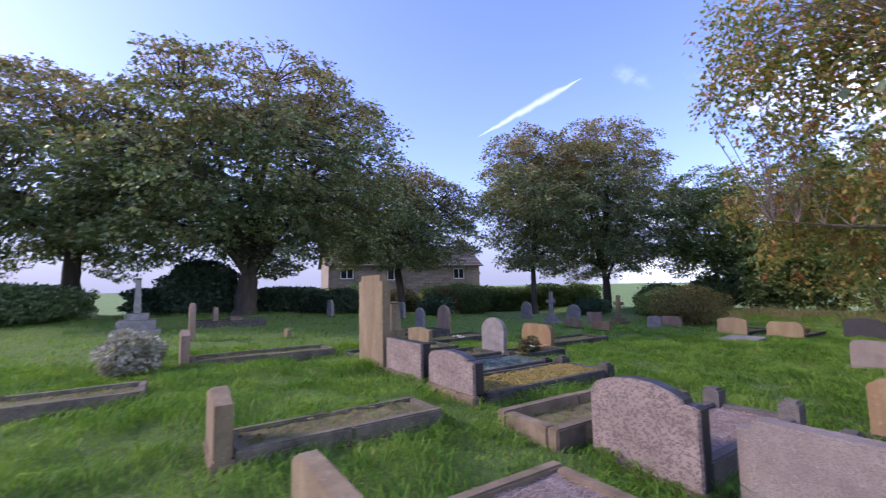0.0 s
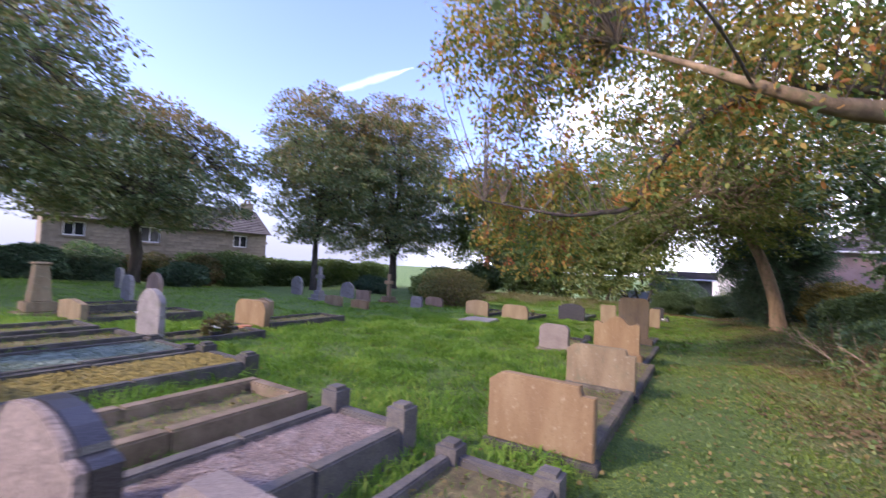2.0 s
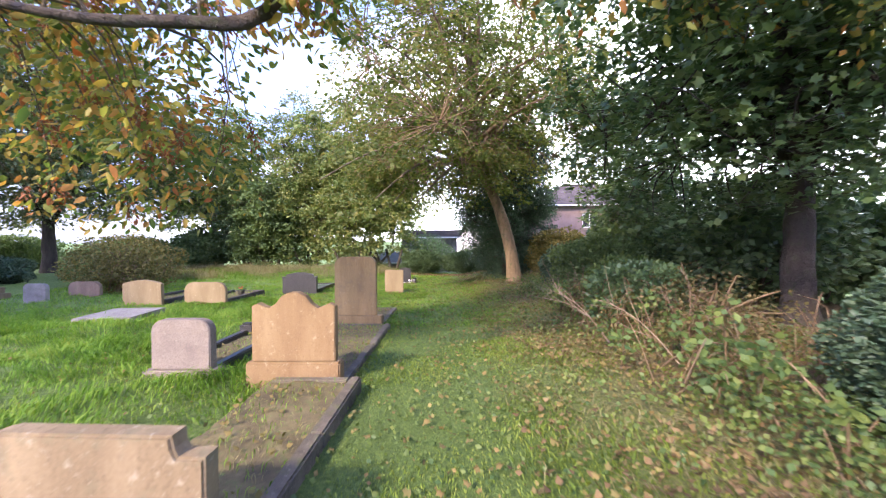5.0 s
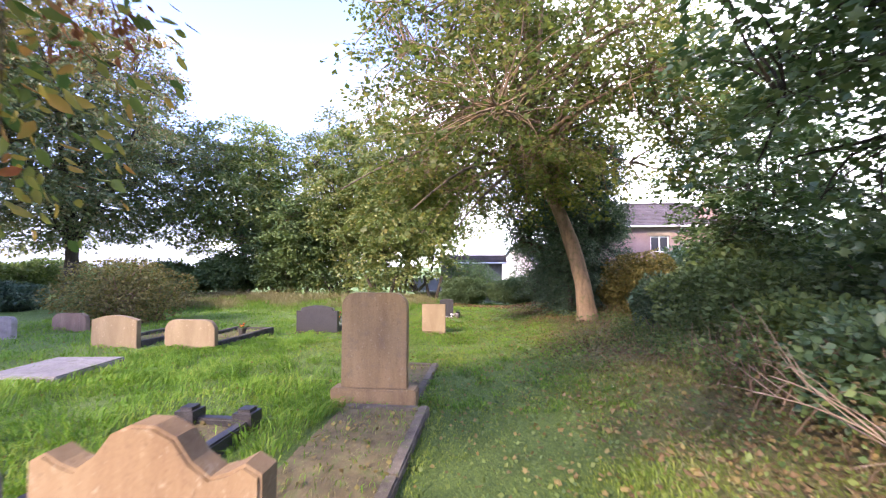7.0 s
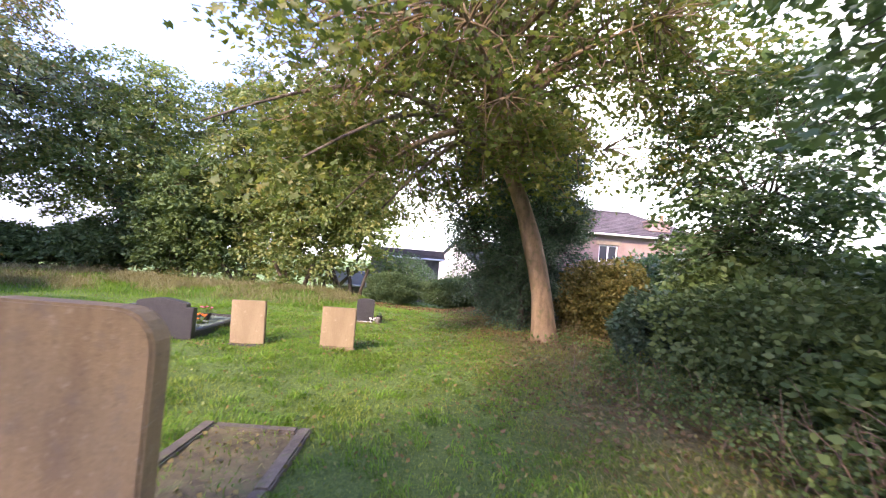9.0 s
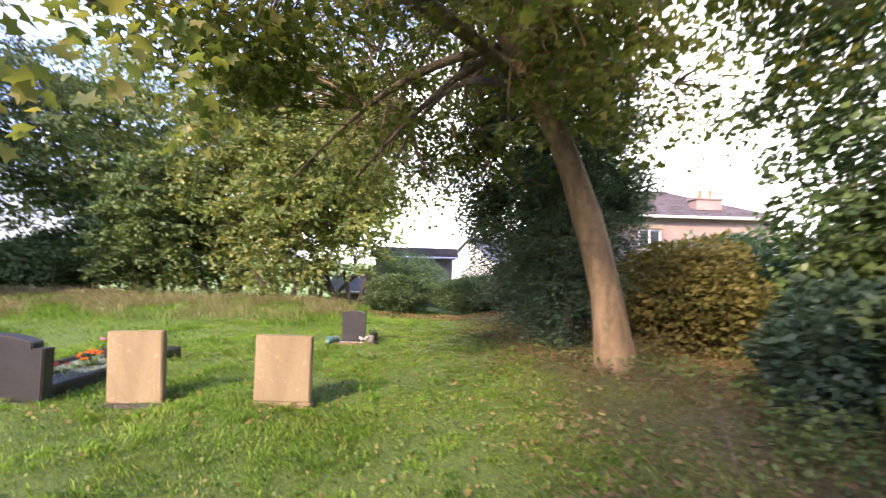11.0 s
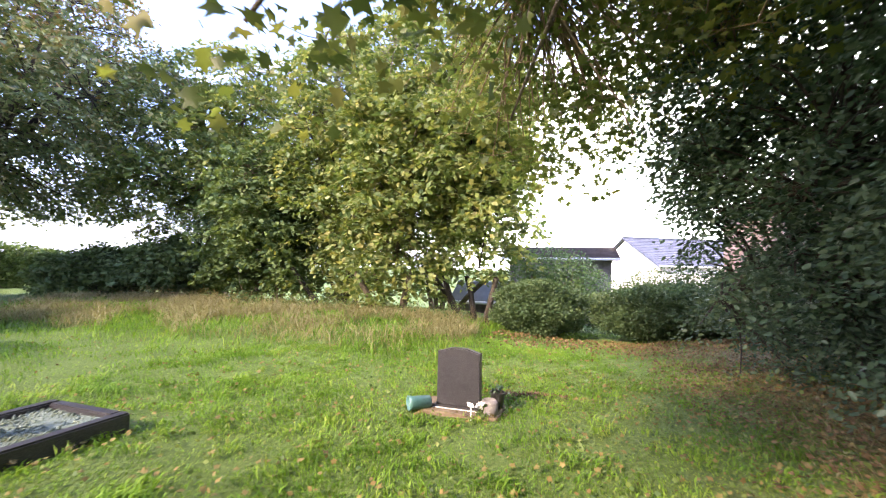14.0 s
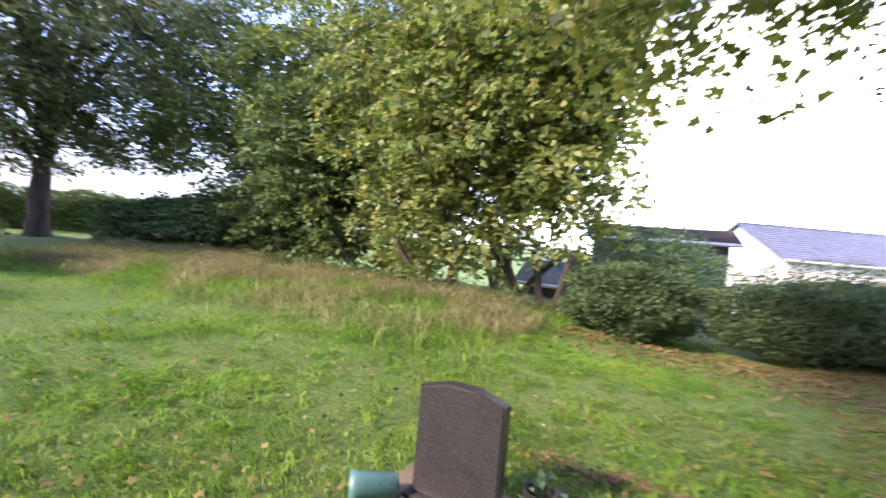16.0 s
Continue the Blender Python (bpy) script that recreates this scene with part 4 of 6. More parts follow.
headstone("low buff headstone with peaked top", 9.6, 9.3, 10.0, gz(9.6, 9.6), 0.5, "peaked", SANDSTONE, 0.12)
headstone("weathered headstone with scrolled top", 8.3, 12.3, 13.0, gz(8.3, 12.6), 1.0, "round", BROWNSTONE, 0.12)
headstone("small weathered grey headstone", 8.4, 14.2, 14.8, gz(8.4, 14.5), 0.85, "round", GREYSTONE, 0.12)
headstone("grey headstone with rounded top before the hedge", 6.3, 18.6, 19.2, gz(6.3, 19), 1.15, "round", GREYSTONE, 0.12)
headstone("small grey headstone before the hedge", 9.6, 18.0, 18.5, gz(9.6, 18), 0.95, "round", GREYSTONE, 0.12)
headstone("grey headstone with rounded top", 17.0, 17.0, 17.8, -0.24, 0.72, "round", GREYSTONE, 0.12)
headstone("dark grey headstone with rounded top", 18.6, 15.0, 15.9, -0.35, 0.55, "round", GREYSTONE, 0.12)
headstone("brown stone headstone with flat top", 17.0, 12.5, 13.3, -0.35, 0.32, "flat", BROWNSTONE, 0.12)
headstone("low pale headstone with arched top", 14.4, 11.6, 12.5, -0.18, 0.24, "arch", SANDSTONE, 0.12)
headstone("low pale headstone with arched top", 14.2, 10.1, 10.9, -0.16, 0.2, "arch", RUSTSTONE, 0.12)
headstone("grey headstone with rounded shoulders", 17.6, 10.05, 10.65, -0.42, 0.22, "low_round", GREYSTONE, 0.12)
headstone("weathered brown headstone with rounded shoulders", 19.2, 10.0, 10.95, -0.5, 0.12, "low_round", BROWNSTONE, 0.12)
headstone("small grey square-topped headstone in the grass", -4.6, 17.0, 17.7, gz(-4.6, 17.3), 0.95, "flat", GREYSTONE, 0.14)
R2 = "headstones beside the path"
headstone("buff sandstone headstone with a stepped top", 6.02, 0.48, 1.37, 0.06, 0.66, "notch_chamfer", RUSTSTONE, 0.1, group=R2)
headstone("buff stone headstone with cut corners and stains", 8.45, 0.50, 1.36, 0.02, 0.60, "notch_chamfer", SANDSTONE, 0.1, group=R2)
headstone("golden stone headstone with a curved peak and rusty base", 10.96, 0.75, 1.54, -0.12, 0.78, "ogee", RUSTSTONE, 0.11, (0.05, 0.25, 0.03), RUSTSTONE, group=R2)
headstone("grey-buff headstone with rounded shoulders", 11.2, 2.08, 2.68, -0.14, 0.48, "low_round", PALEGRANITE, 0.13, (0.07, 0.12, 0.05), group=R2)
headstone("tall brown stone headstone with rounded shoulders on a plinth", 14.06, 0.92, 1.62, -0.26, 1.0, "low_round", TANSTONE, 0.11, (0.10, 0.28, 0.05), TANSTONE, group=R2)
headstone("golden stone headstone with shallow arched top", 17.0, 6.63, 7.58, -0.38, 0.36, "arch", HONEY, 0.11, group=R2)
headstone("golden stone headstone with cut corners", 17.0, 5.07, 6.07, -0.36, 0.30, "low_round", HONEY, 0.11, group=R2)
headstone("polished dark granite headstone with arched centre", 19.6, 3.72, 4.75, -0.34, 0.34, "shouldered", DARKGRANITE, 0.13, group=R2)
headstone("plain golden stone tablet standing in the grass", 19.64, 2.57, 3.12, -0.34, 0.40, "flat", HONEY, 0.08, tilt=-2.0, group=R2)
headstone("plain golden stone tablet with rough base", 19.61, 1.11, 1.66, -0.36, 0.40, "flat", HONEY, 0.08, (0.015, 0.12, 0.015), SANDSTONE, group=R2)
TH = headstone("polished black granite headstone with a shaped top on a base", 23.45, 1.26, 1.70, -0.40, 0.23, "soft_peak", DARKGRANITE, 0.08, (0.035, 0.075, 0.05), DARKGRANITE, group=R2)
part("white_line", box(-0.056, -0.052, -0.24, 0.24, 0.055, 0.062, 0), WHITEPAINT, TH)
cs = thing("concrete_slab", "pale concrete footing under the black headstone", "slab", 23.5, 1.48, gz(23.5, 1.48))
part("footing", box(-0.2, 0.25, -0.42, 0.38, -0.1, 0.035, 0.01), KERBWARM, cs)


def cross(label, x, y, z, h, w, mat, steps=3, base=0.34, ring=False):
    t = thing("stone_cross", label, "cross", x, y, z, 0, "stone crosses")
    zz = -0.2
    for i in range(steps):
        s = base * (1 - 0.25 * i)
        part("step", box(-s, s, -s, s, zz, 0.17 * (i + 1), 0.015, 2), mat, t)
        zz = 0.17 * (i + 1) + 0.002
    a = w * 0.16
    pr = [(-a * 1.25, zz), (-a, h * 0.66), (-w / 2, h * 0.66), (-w / 2, h * 0.66 + 2 * a), (-a, h * 0.66 + 2 * a), (-a, h), (a, h), (a, h * 0.66 + 2 * a), (w / 2, h * 0.66 + 2 * a), (w / 2, h * 0.66), (a, h * 0.66), (a * 1.25, zz)]
    sh = slab(pr, a * 1.7, 0.01)
    bmesh.ops.translate(sh, vec=(-a * 0.85, 0, 0), verts=sh.verts)
    part("cross_shaft", sh, mat, t)
    return t


cross("tall grey stone cross on a stepped base", 16.0, 14.6, -0.3, 1.6, 0.5, GREYSTONE)
cross("brown stone cross on a stepped base", 18.5, 12.6, -0.32, 1.4, 0.5, SANDSTONE, 2)


def obelisk(label, x, y, z, h, r0, r1, mat, steps):
    t = thing("obelisk", label, "monument", x, y, z)
    zz = -0.2
    for e, top in steps:
        part("step", box(-e, e, -e, e, zz, top, 0.015, 2), mat, t)
        zz = top + 0.002
    bm = bmesh.new()
    bmesh.ops.create_cone(bm, cap_ends=True, segments=4, radius1=r0 * 1.414, radius2=r1 * 1.414, depth=h - zz)
    bmesh.ops.rotate(bm, matrix=Matrix.Rotation(radians(45), 3, "Z"), verts=bm.verts)
    bmesh.ops.translate(bm, vec=(0, 0, (h + zz) / 2), verts=bm.verts)
    bmesh.ops.bevel(bm, geom=bm.edges[:], offset=0.01, segments=1, affect="EDGES")
    part("shaft", bm, mat, t)
    part("cap", box(-r1 * 1.25, r1 * 1.25, -r1 * 1.25, r1 * 1.25, h + 0.002, h + 0.06, 0.02), mat, t)
    return t


obelisk("buff stone pillar monument on a square plinth", 5.55, 11.0, gz(5.5, 11), 1.02, 0.17, 0.11, SANDSTONE, ((0.34, 0.1), (0.24, 0.3)))
obelisk("slender grey stone column on broad steps", -0.6, 16.0, gz(-.6, 16), 1.62, 0.1, 0.07, GREYSTONE, ((0.62, 0.12), (0.48, 0.4), (0.3, 0.6)))

# ---- kerbed graves ----
FT = ((1, 1), (1, -1))
grave("kerbed grave with weathered stone edges and grass inside", 0.5, 2.35, 3.62, 4.25, 0.34, 0.13, 0.08, KERBMOSS, SOIL, fill_drop=0.03)
grave("sandstone kerbed grave with mossy overgrown bed", 2.93, 5.2, 2.70, 3.50, 0.17, 0.22, 0.12, KERBWARM, SOIL, fill_drop=0.1)
grave("dark kerbed grave with yellow moss bed and corner posts", 3.2, 5.55, 3.98, 4.92, 0.24, 0.17, 0.1, KERB, YELLOW, [(1, 1, .26), (1, -1, .26)], fill_drop=0.03)
grave("kerbed grave with green glass chippings", 3.2, 5.5, 5.12, 6.12, 0.24, 0.15, 0.1, KERB, TEAL, [(1, 1, .2), (1, -1, .2)], fill_drop=0.03)
grave("dark kerbed grave with mossy bed", 3.2, 5.5, 6.32, 7.25, 0.24, 0.15, 0.1, KERB, SOIL)
grave("dark kerbed grave with mossy bed", 3.1, 5.4, 7.6, 8.5, 0.24, 0.15, 0.1, KERB, SOIL)
grave("grey kerbed grave of pink gravel with round-topped posts", 3.44, 5.38, 1.72, 2.56, 0.10, 0.20, 0.11, KERBGREY, GRAVEL, [(1, 1, .36), (1, -1, .36)], fill_drop=0.05)
grave("grey kerbed grave with dry grass bed and corner posts", 3.66, 5.46, 0.56, 1.43, 0.0, 0.16, 0.1, KERBGREY, SOIL, [(1, 1, .25), (1, -1, .25)], fill_drop=0.06)
grave("stone kerbed grave with pink gravel bed", 0.95, 2.55, 1.4, 2.4, 0.16, 0.17, 0.1, KERBWARM, GRAVEL, fill_drop=0.04)
grave("dark stone kerbed grave in the grass", -2.7, -0.1, 6.0, 6.8, None, 0.14, 0.09, KERBMOSS, SOIL)
grave("dark stone kerbed grave in the grass", 0.45, 2.9, 8.3, 9.1, None, 0.1, 0.09, KERBMOSS, SOIL)
grave("dark stone kerbed grave in the grass", 0.9, 3.1, 15.9, 16.9, None, 0.12, 0.1, KERB, SOIL)
grave("stone kerbed grave with mossy bed", 5.8, 7.9, 9.3, 10.4, None, 0.12, 0.1, KERB, SOIL)
grave("stone kerbed grave with mossy bed", 5.9, 7.9, 11.6, 12.6, None, 0.12, 0.1, KERB, SOIL)
grave("low kerbed grave behind the pointed headstone", 5.85, 7.5, 6.5, 7.3, None, 0.1, 0.1, KERB, SOIL)
grave("dark kerbed grave with grass bed", 8.36, 10.6, 7.6, 8.55, None, 0.14, 0.1, KERB, SOIL)
grave("kerbed grave beside the path with mossy bed", 6.14, 8.40, 0.50, 1.36, -0.02, 0.13, 0.12, KERBMOSS, SOIL, fill_drop=0.05)
grave("kerbed grave beside the path with mossy bed", 8.57, 10.85, 0.48, 1.38, -0.08, 0.11, 0.1, KERBMOSS, SOIL, fill_drop=0.02, far_side=False)
grave("kerbed grave beside the path with grass bed", 11.1, 13.9, 0.66, 1.6, -0.16, 0.08, 0.1, KERBMOSS, SOIL, fill_drop=0.02, far_side=False)
grave("dark kerbed grave with square posts at the foot", 11.36, 13.3, 2.1, 2.75, -0.16, 0.13, 0.1, DARKGRANITE, SOIL, [(1, 1, .22), (1, -1, .22)])
grave("kerbed grave beside the path with grass bed", 14.22, 16.1, 0.84, 1.7, -0.25, 0.09, 0.1, KERBMOSS, SOIL, fill_drop=0.03)
grave("dark kerbed grave behind a golden headstone", 17.14, 19.2, 6.66, 7.55, None, 0.12, 0.1, KERB, SOIL)
grave("dark kerbed grave behind a golden headstone", 17.14, 19.2, 5.1, 6.05, None, 0.12, 0.1, KERB, SOIL)
grave("polished black kerbed grave with flowers", 19.74, 21.9, 3.76, 4.7, -0.36, 0.17, 0.1, DARKGRANITE, TEAL, fill_drop=0.05)
lg = thing("ledger_slab", "flat grey ledger slab tilted in the grass", "slab", 14.95, 5.95, gz(14.95, 5.95) + 0.03, 8)
part("slab", box(-0.6, 0.6, -0.5, 0.5, -0.14, 0.1, 0.02, 2), GREYSTONE, lg)

# ---- trees and shrubs ----
over_path = lambda p: ~((np.abs(p[:, 1] - 0.2) < 1.6) & (p[:, 2] < 2.35 + 0.1 * np.maximum(0, p[:, 0] - 12) * 0))
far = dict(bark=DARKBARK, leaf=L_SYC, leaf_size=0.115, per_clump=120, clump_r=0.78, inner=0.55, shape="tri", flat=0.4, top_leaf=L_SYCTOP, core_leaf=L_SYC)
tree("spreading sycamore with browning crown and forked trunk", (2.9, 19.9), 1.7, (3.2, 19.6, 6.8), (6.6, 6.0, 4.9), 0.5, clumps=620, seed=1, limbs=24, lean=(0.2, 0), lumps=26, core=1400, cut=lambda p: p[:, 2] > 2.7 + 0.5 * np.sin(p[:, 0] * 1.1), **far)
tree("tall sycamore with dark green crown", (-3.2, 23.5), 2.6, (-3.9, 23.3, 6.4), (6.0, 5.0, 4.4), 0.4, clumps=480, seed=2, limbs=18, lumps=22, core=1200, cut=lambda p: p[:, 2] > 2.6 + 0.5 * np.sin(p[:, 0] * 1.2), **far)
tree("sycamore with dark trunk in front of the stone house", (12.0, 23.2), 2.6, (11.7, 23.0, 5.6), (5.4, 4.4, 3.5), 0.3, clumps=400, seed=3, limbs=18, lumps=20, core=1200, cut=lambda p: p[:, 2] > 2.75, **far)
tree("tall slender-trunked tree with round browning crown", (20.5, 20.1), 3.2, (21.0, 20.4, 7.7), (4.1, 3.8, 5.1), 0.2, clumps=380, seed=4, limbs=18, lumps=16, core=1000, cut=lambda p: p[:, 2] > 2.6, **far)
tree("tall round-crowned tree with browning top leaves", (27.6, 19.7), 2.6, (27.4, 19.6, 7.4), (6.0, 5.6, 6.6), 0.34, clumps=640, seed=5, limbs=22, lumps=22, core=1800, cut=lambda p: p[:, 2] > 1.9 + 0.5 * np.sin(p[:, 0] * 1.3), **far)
tree("dark leafy tree behind the far rows", (33.0, 14.5), 2.4, (33.0, 14.5, 5.4), (4.4, 4.2, 4.6), 0.3, L_YG, 0.13, 300, 100, 6, limbs=12, clump_r=0.7, shape="tri", core=2000, cut=lambda p: p[:, 2] > 1.4)


def arching_tree():
    """Old tree whose pale limb arches over the path, with hanging autumn leaves."""
    rng = np.random.default_rng(11)
    x, y = 10.0, -4.65
    z = gz(x, y)
    o = np.array([x, y, z])
    t = thing("tree", "old tree with pale arching limb and hanging autumn leaves", "tree", x, y, z)

    def limb(nm, pts, rr, sides=10, seed=0):
        P = np.array(pts, float)
        u = np.linspace(0, len(P) - 1, len(P) * 4 - 3)
        i = np.clip(u.astype(int), 0, len(P) - 2)
        f = (u - i)[:, None]
        m = np.gradient(P, axis=0)
        h = (2 * f ** 3 - 3 * f ** 2 + 1) * P[i] + (f ** 3 - 2 * f ** 2 + f) * m[i] + (-2 * f ** 3 + 3 * f ** 2) * P[i + 1] + (f ** 3 - f ** 2) * m[i + 1]
        r = np.interp(u, np.arange(len(P)), rr)
        v, fc = tube(h - o, r, sides, seed, 0.07)
        part(nm, mesh_of(nm, v, fc, PALEBARK if nm != "bough" else DARKBARK, True), None, t)
        return h

    limb("trunk", [(x, y, z - 0.2), (10.0, -4.6, 1.1), (10.0, -4.5, 1.9), (10.0, -4.2, 2.45)], [0.34, 0.23, 0.2, 0.19], 14, 1)
    a = limb("limb", [(10.0, -4.2, 2.42), (9.95, -3.75, 2.9), (9.7, -3.05, 3.2), (9.1, -2.2, 3.4), (8.5, -1.4, 3.42), (8.2, -0.8, 3.6), (8.3, 0.0, 4.1), (8.8, 0.9, 4.8)], [0.18, 0.175, 0.155, 0.13, 0.1, 0.065, 0.04, 0.012], 12, 2)
    b = limb("bough", [(9.95, -3.5, 2.8), (9.8, -2.0, 4.0), (9.8, -0.5, 4.1), (9.65, 0.35, 3.3), (9.55, 0.75, 2.62), (9.4, 1.2, 2.5), (9.2, 1.75, 2.45), (9.0, 3.0, 2.7)], [0.08, 0.055, 0.046, 0.044, 0.042, 0.036, 0.027, 0.01], 10, 3)
    c = limb("bough", [(10.0, -4.45, 2.1), (10.5, -4.0, 3.8), (11.0, -3.2, 5.6), (11.2, -2.6, 7.4)], [0.18, 0.14, 0.1, 0.04], 10, 4)
    clear = lambda p: ~((np.abs(p[:, 1] + 0.1) < 1.7) & (p[:, 2] < 2.6)) & ~((p[:, 1] < -0.2) & (p[:, 0] > 11.4) & (p[:, 2] < 3.4)) & (p[:, 2] > 1.4) & (p[:, 1] < 4.05)
    P = np.concatenate([
        lumpy(95, rng, (9.6, 2.2, 4.9), (1.6, 2.2, 2.9), 14, 0.8, clear),
        lumpy(250, rng, (9.5, -1.2, 5.4), (2.3, 2.9, 2.3), 10, 0.8, clear),
        lumpy(140, rng, (10.2, -3.6, 5.4), (2.4, 1.8, 2.6), 10, 0.8, lambda p: clear(p) & (p[:, 2] > 3.0)),
        lumpy(150, rng, (9.6, 2.3, 5.9), (1.7, 2.2, 1.8), 12, 0.7, lambda p: p[:, 2] > 4.4),
        lumpy(30, rng, (10.3, 3.0, 3.1), (1.0, 1.5, 1.4), 8, 0.7, clear),
        lumpy(44, rng, (10.9, 2.9, 2.4), (1.0, 1.8, 1.1), 8, 0.7, clear),
        np.repeat(b[6:19], 3, axis=0) + rng.normal(size=(39, 3)) * [0.25, 0.2, 0.2] - [0, 0, 0.1]])
    bow = [a, b, c]
    allv, allf, off = [], [], 0
    for q in P[rng.choice(len(P), 420, replace=False)]:
        src = min((h[np.argmin(np.linalg.norm(h - q, axis=1))] for h in bow), key=lambda s: np.linalg.norm(s - q))
        v, f = tube(bend(src, q, 0.22, 6, rng, 0.14) - o, np.linspace(0.011, 0.004, 6), 5, 5)
        allv.append(v), allf.append(f + off)
        off += len(v)
    part("branchwork", mesh_of("branchwork", np.concatenate(allv), np.concatenate(allf), BARK, True), None, t)["kind"] = "stuff"
    low = P[(P[:, 2] < 4.4) & (P[:, 1] > 0.4)]
    K = np.repeat(low[rng.choice(len(low), 70, replace=False)], 46, axis=0) + rng.normal(size=(70 * 46, 3)) * np.array([0.045, 0.045, 0.085])
    part("seed_keys", leaf_mesh("seed_keys", (K - o)[clear(K)], 0.022, L_KEYS, rng, 1.6, 2.6), None, t, "hanging bunches of brown seed keys")["kind"] = "stuff"
    L, way, _ = sprays(P, 62, 0.42, (9.8, -0.6, 5.0), rng, 0.3, 0.9, 5)
    ok = clear(L)
    L, way = L[ok], way[ok]
    low = (L[:, 2] < 4.2) & (L[:, 1] > -2.5)
    part("low_foliage", leaf_mesh("low_foliage", L[low] - o, 0.048, L_AUTUMN, rng, 0.6, 1.9, shape="oval", flat=0.6, dirs=way[low]), None, t)["kind"] = "stuff"
    L, way = L[~low], way[~low]
    part("crown", leaf_mesh("crown", L - o, 0.055, L_AUTUMN, rng, 0.6, 1.8, flat=0.6, dirs=way), None, t)["kind"] = "stuff"

    # a low spray of big leaves close over the path
    q = np.array([4.4, 0.55, 3.1])
    src = a[-8]
    v, f = tube(bend(src, q + [0.3, -0.1, 0.25], 0.1, 10, rng, 0.03) - o, np.linspace(0.02, 0.006, 10), 5, 6)
    part("branch", mesh_of("branch", v, f, BARK, True), None, t)
    L = q + rng.normal(size=(26, 3)) * np.array([0.24, 0.18, 0.14])
    part("leaf_spray", leaf_mesh("leaf_spray", L - o, 0.1, L_SYC, rng, 0.6, 1.05, shape="lobed"), None, t)["kind"] = "stuff"


arching_tree()
tree("dark broad-leaved tree with low sweeping boughs", (13.5, -5.6), 2.0, (13.4, -5.2, 5.0), (4.1, 3.2, 3.9), 0.24, L_DARK, 0.095, 520, 54, 12, DARKBARK, limbs=22, clump_r=0.62, lumps=14, inner=0.65, shape="blade", flat=2.0, droop=0.25, sprigs=3, lobed_below=3.6, core=2600,
     cut=lambda p: (p[:, 2] > 1.6 + 0.3 * np.sin(p[:, 0] * 1.7)) & (p[:, 1] < -1.7 + 0.25 * np.maximum(0, p[:, 2] - 3)))
r2 = np.random.default_rng(77)
skirt = np.concatenate([lumpy(180, r2, (25.4, 0.2, 4.4), (2.2, 2.5, 2.5), 10, 0.7), lumpy(50, r2, (17.6, 0.8, 4.2), (2.2, 2.2, 1.7), 10, 0.7),
                        lumpy(25, r2, (21.0, 2.2, 4.2), (2.6, 1.6, 1.5), 8, 0.7), lumpy(215, r2, (21.2, -4.3, 5.9), (2.8, 2.6, 2.8), 10, 0.8)])
skirt = np.concatenate([skirt[skirt[:, 2] > np.where(skirt[:, 0] > 24, 2.1, 2.45)], lumpy(32, r2, (19.3, 1.75, 3.0), (1.2, 0.9, 0.5), 8, 0.7), lumpy(34, r2, (20.2, -1.6, 3.7), (1.3, 1.2, 0.8), 8, 0.7)])
leaning = tree("leaning sycamore with bare lower trunk beside the path", (20.78, -2.42), 4.0, (20.9, -0.4, 6.7), (5.0, 4.1, 4.6), 0.21, L_LIME, 0.082, 860, 42, 13, PALEBARK, limbs=40, lean=(0.12, 1.3), clump_r=0.5, lumps=18, inner=0.75, sprigs=3, lobed_below=4.0,
     cut=lambda p: (p[:, 2] > np.where(p[:, 0] > 24, 1.95, 2.3)) & ~((p[:, 2] < 2.7) & (np.abs(p[:, 1] - 0.6) < 1.3) & (p[:, 0] < 24.2)), extra_pts=skirt)
sp = np.concatenate([r2.normal(size=(60, 3)) * [0.45, 0.4, 0.16] + [17.5, 1.35, 2.15], r2.normal(size=(34, 3)) * [0.3, 0.3, 0.14] + [17.3, 1.9, 1.95], r2.normal(size=(70, 3)) * [0.4, 0.45, 0.17] + [21.0, 1.8, 2.05], r2.normal(size=(40, 3)) * [0.35, 0.35, 0.12] + [20.9, 0.95, 2.1]])
part("leaf_spray", leaf_mesh("leaf_spray", sp - np.array(leaning.matrix_basis.translation), 0.1, L_LIME, r2, 0.4, 1.05, shape="lobed", flat=1.0), None, leaning)["kind"] = "stuff"
v, f = tube(bend((20.89, -1.25, 3.75), (20.95, -0.95, 8.6), 0, 10, r2, 0.015) - np.array(leaning.matrix_basis.translation), np.linspace(0.165, 0.05, 10), 10, 8)
part("upper_trunk", mesh_of("upper_trunk", v, f, PALEBARK, True), None, leaning)
for q0, q1 in (((20.9, -0.6, 4.0), (21.0, 1.9, 2.2)), ((20.8, -0.8, 3.9), (20.9, 1.0, 2.25)), ((20.8, -1.0, 3.6), (17.3, 1.5, 2.3)), ((20.8, -1.0, 3.7), (18.3, 3.2, 2.9)), ((20.9, -1.1, 3.5), (24.6, 1.2, 2.9))):
    v, f = tube(bend(q0, q1, 0.14, 9, r2, 0.05) - np.array(leaning.matrix_basis.translation), np.linspace(0.075, 0.014, 9), 7, 9)
    part("bough", mesh_of("bough", v, f, BARK, True), None, leaning)
tree("slim leafy tree behind the verge shrubs", (20.6, -6.4), 1.6, (20.4, -6.1, 3.6), (2.0, 1.7, 2.7), 0.12, L_DARK, 0.085, 200, 80, 16, limbs=8, clump_r=0.45, cut=lambda p: p[:, 2] > 0.6)
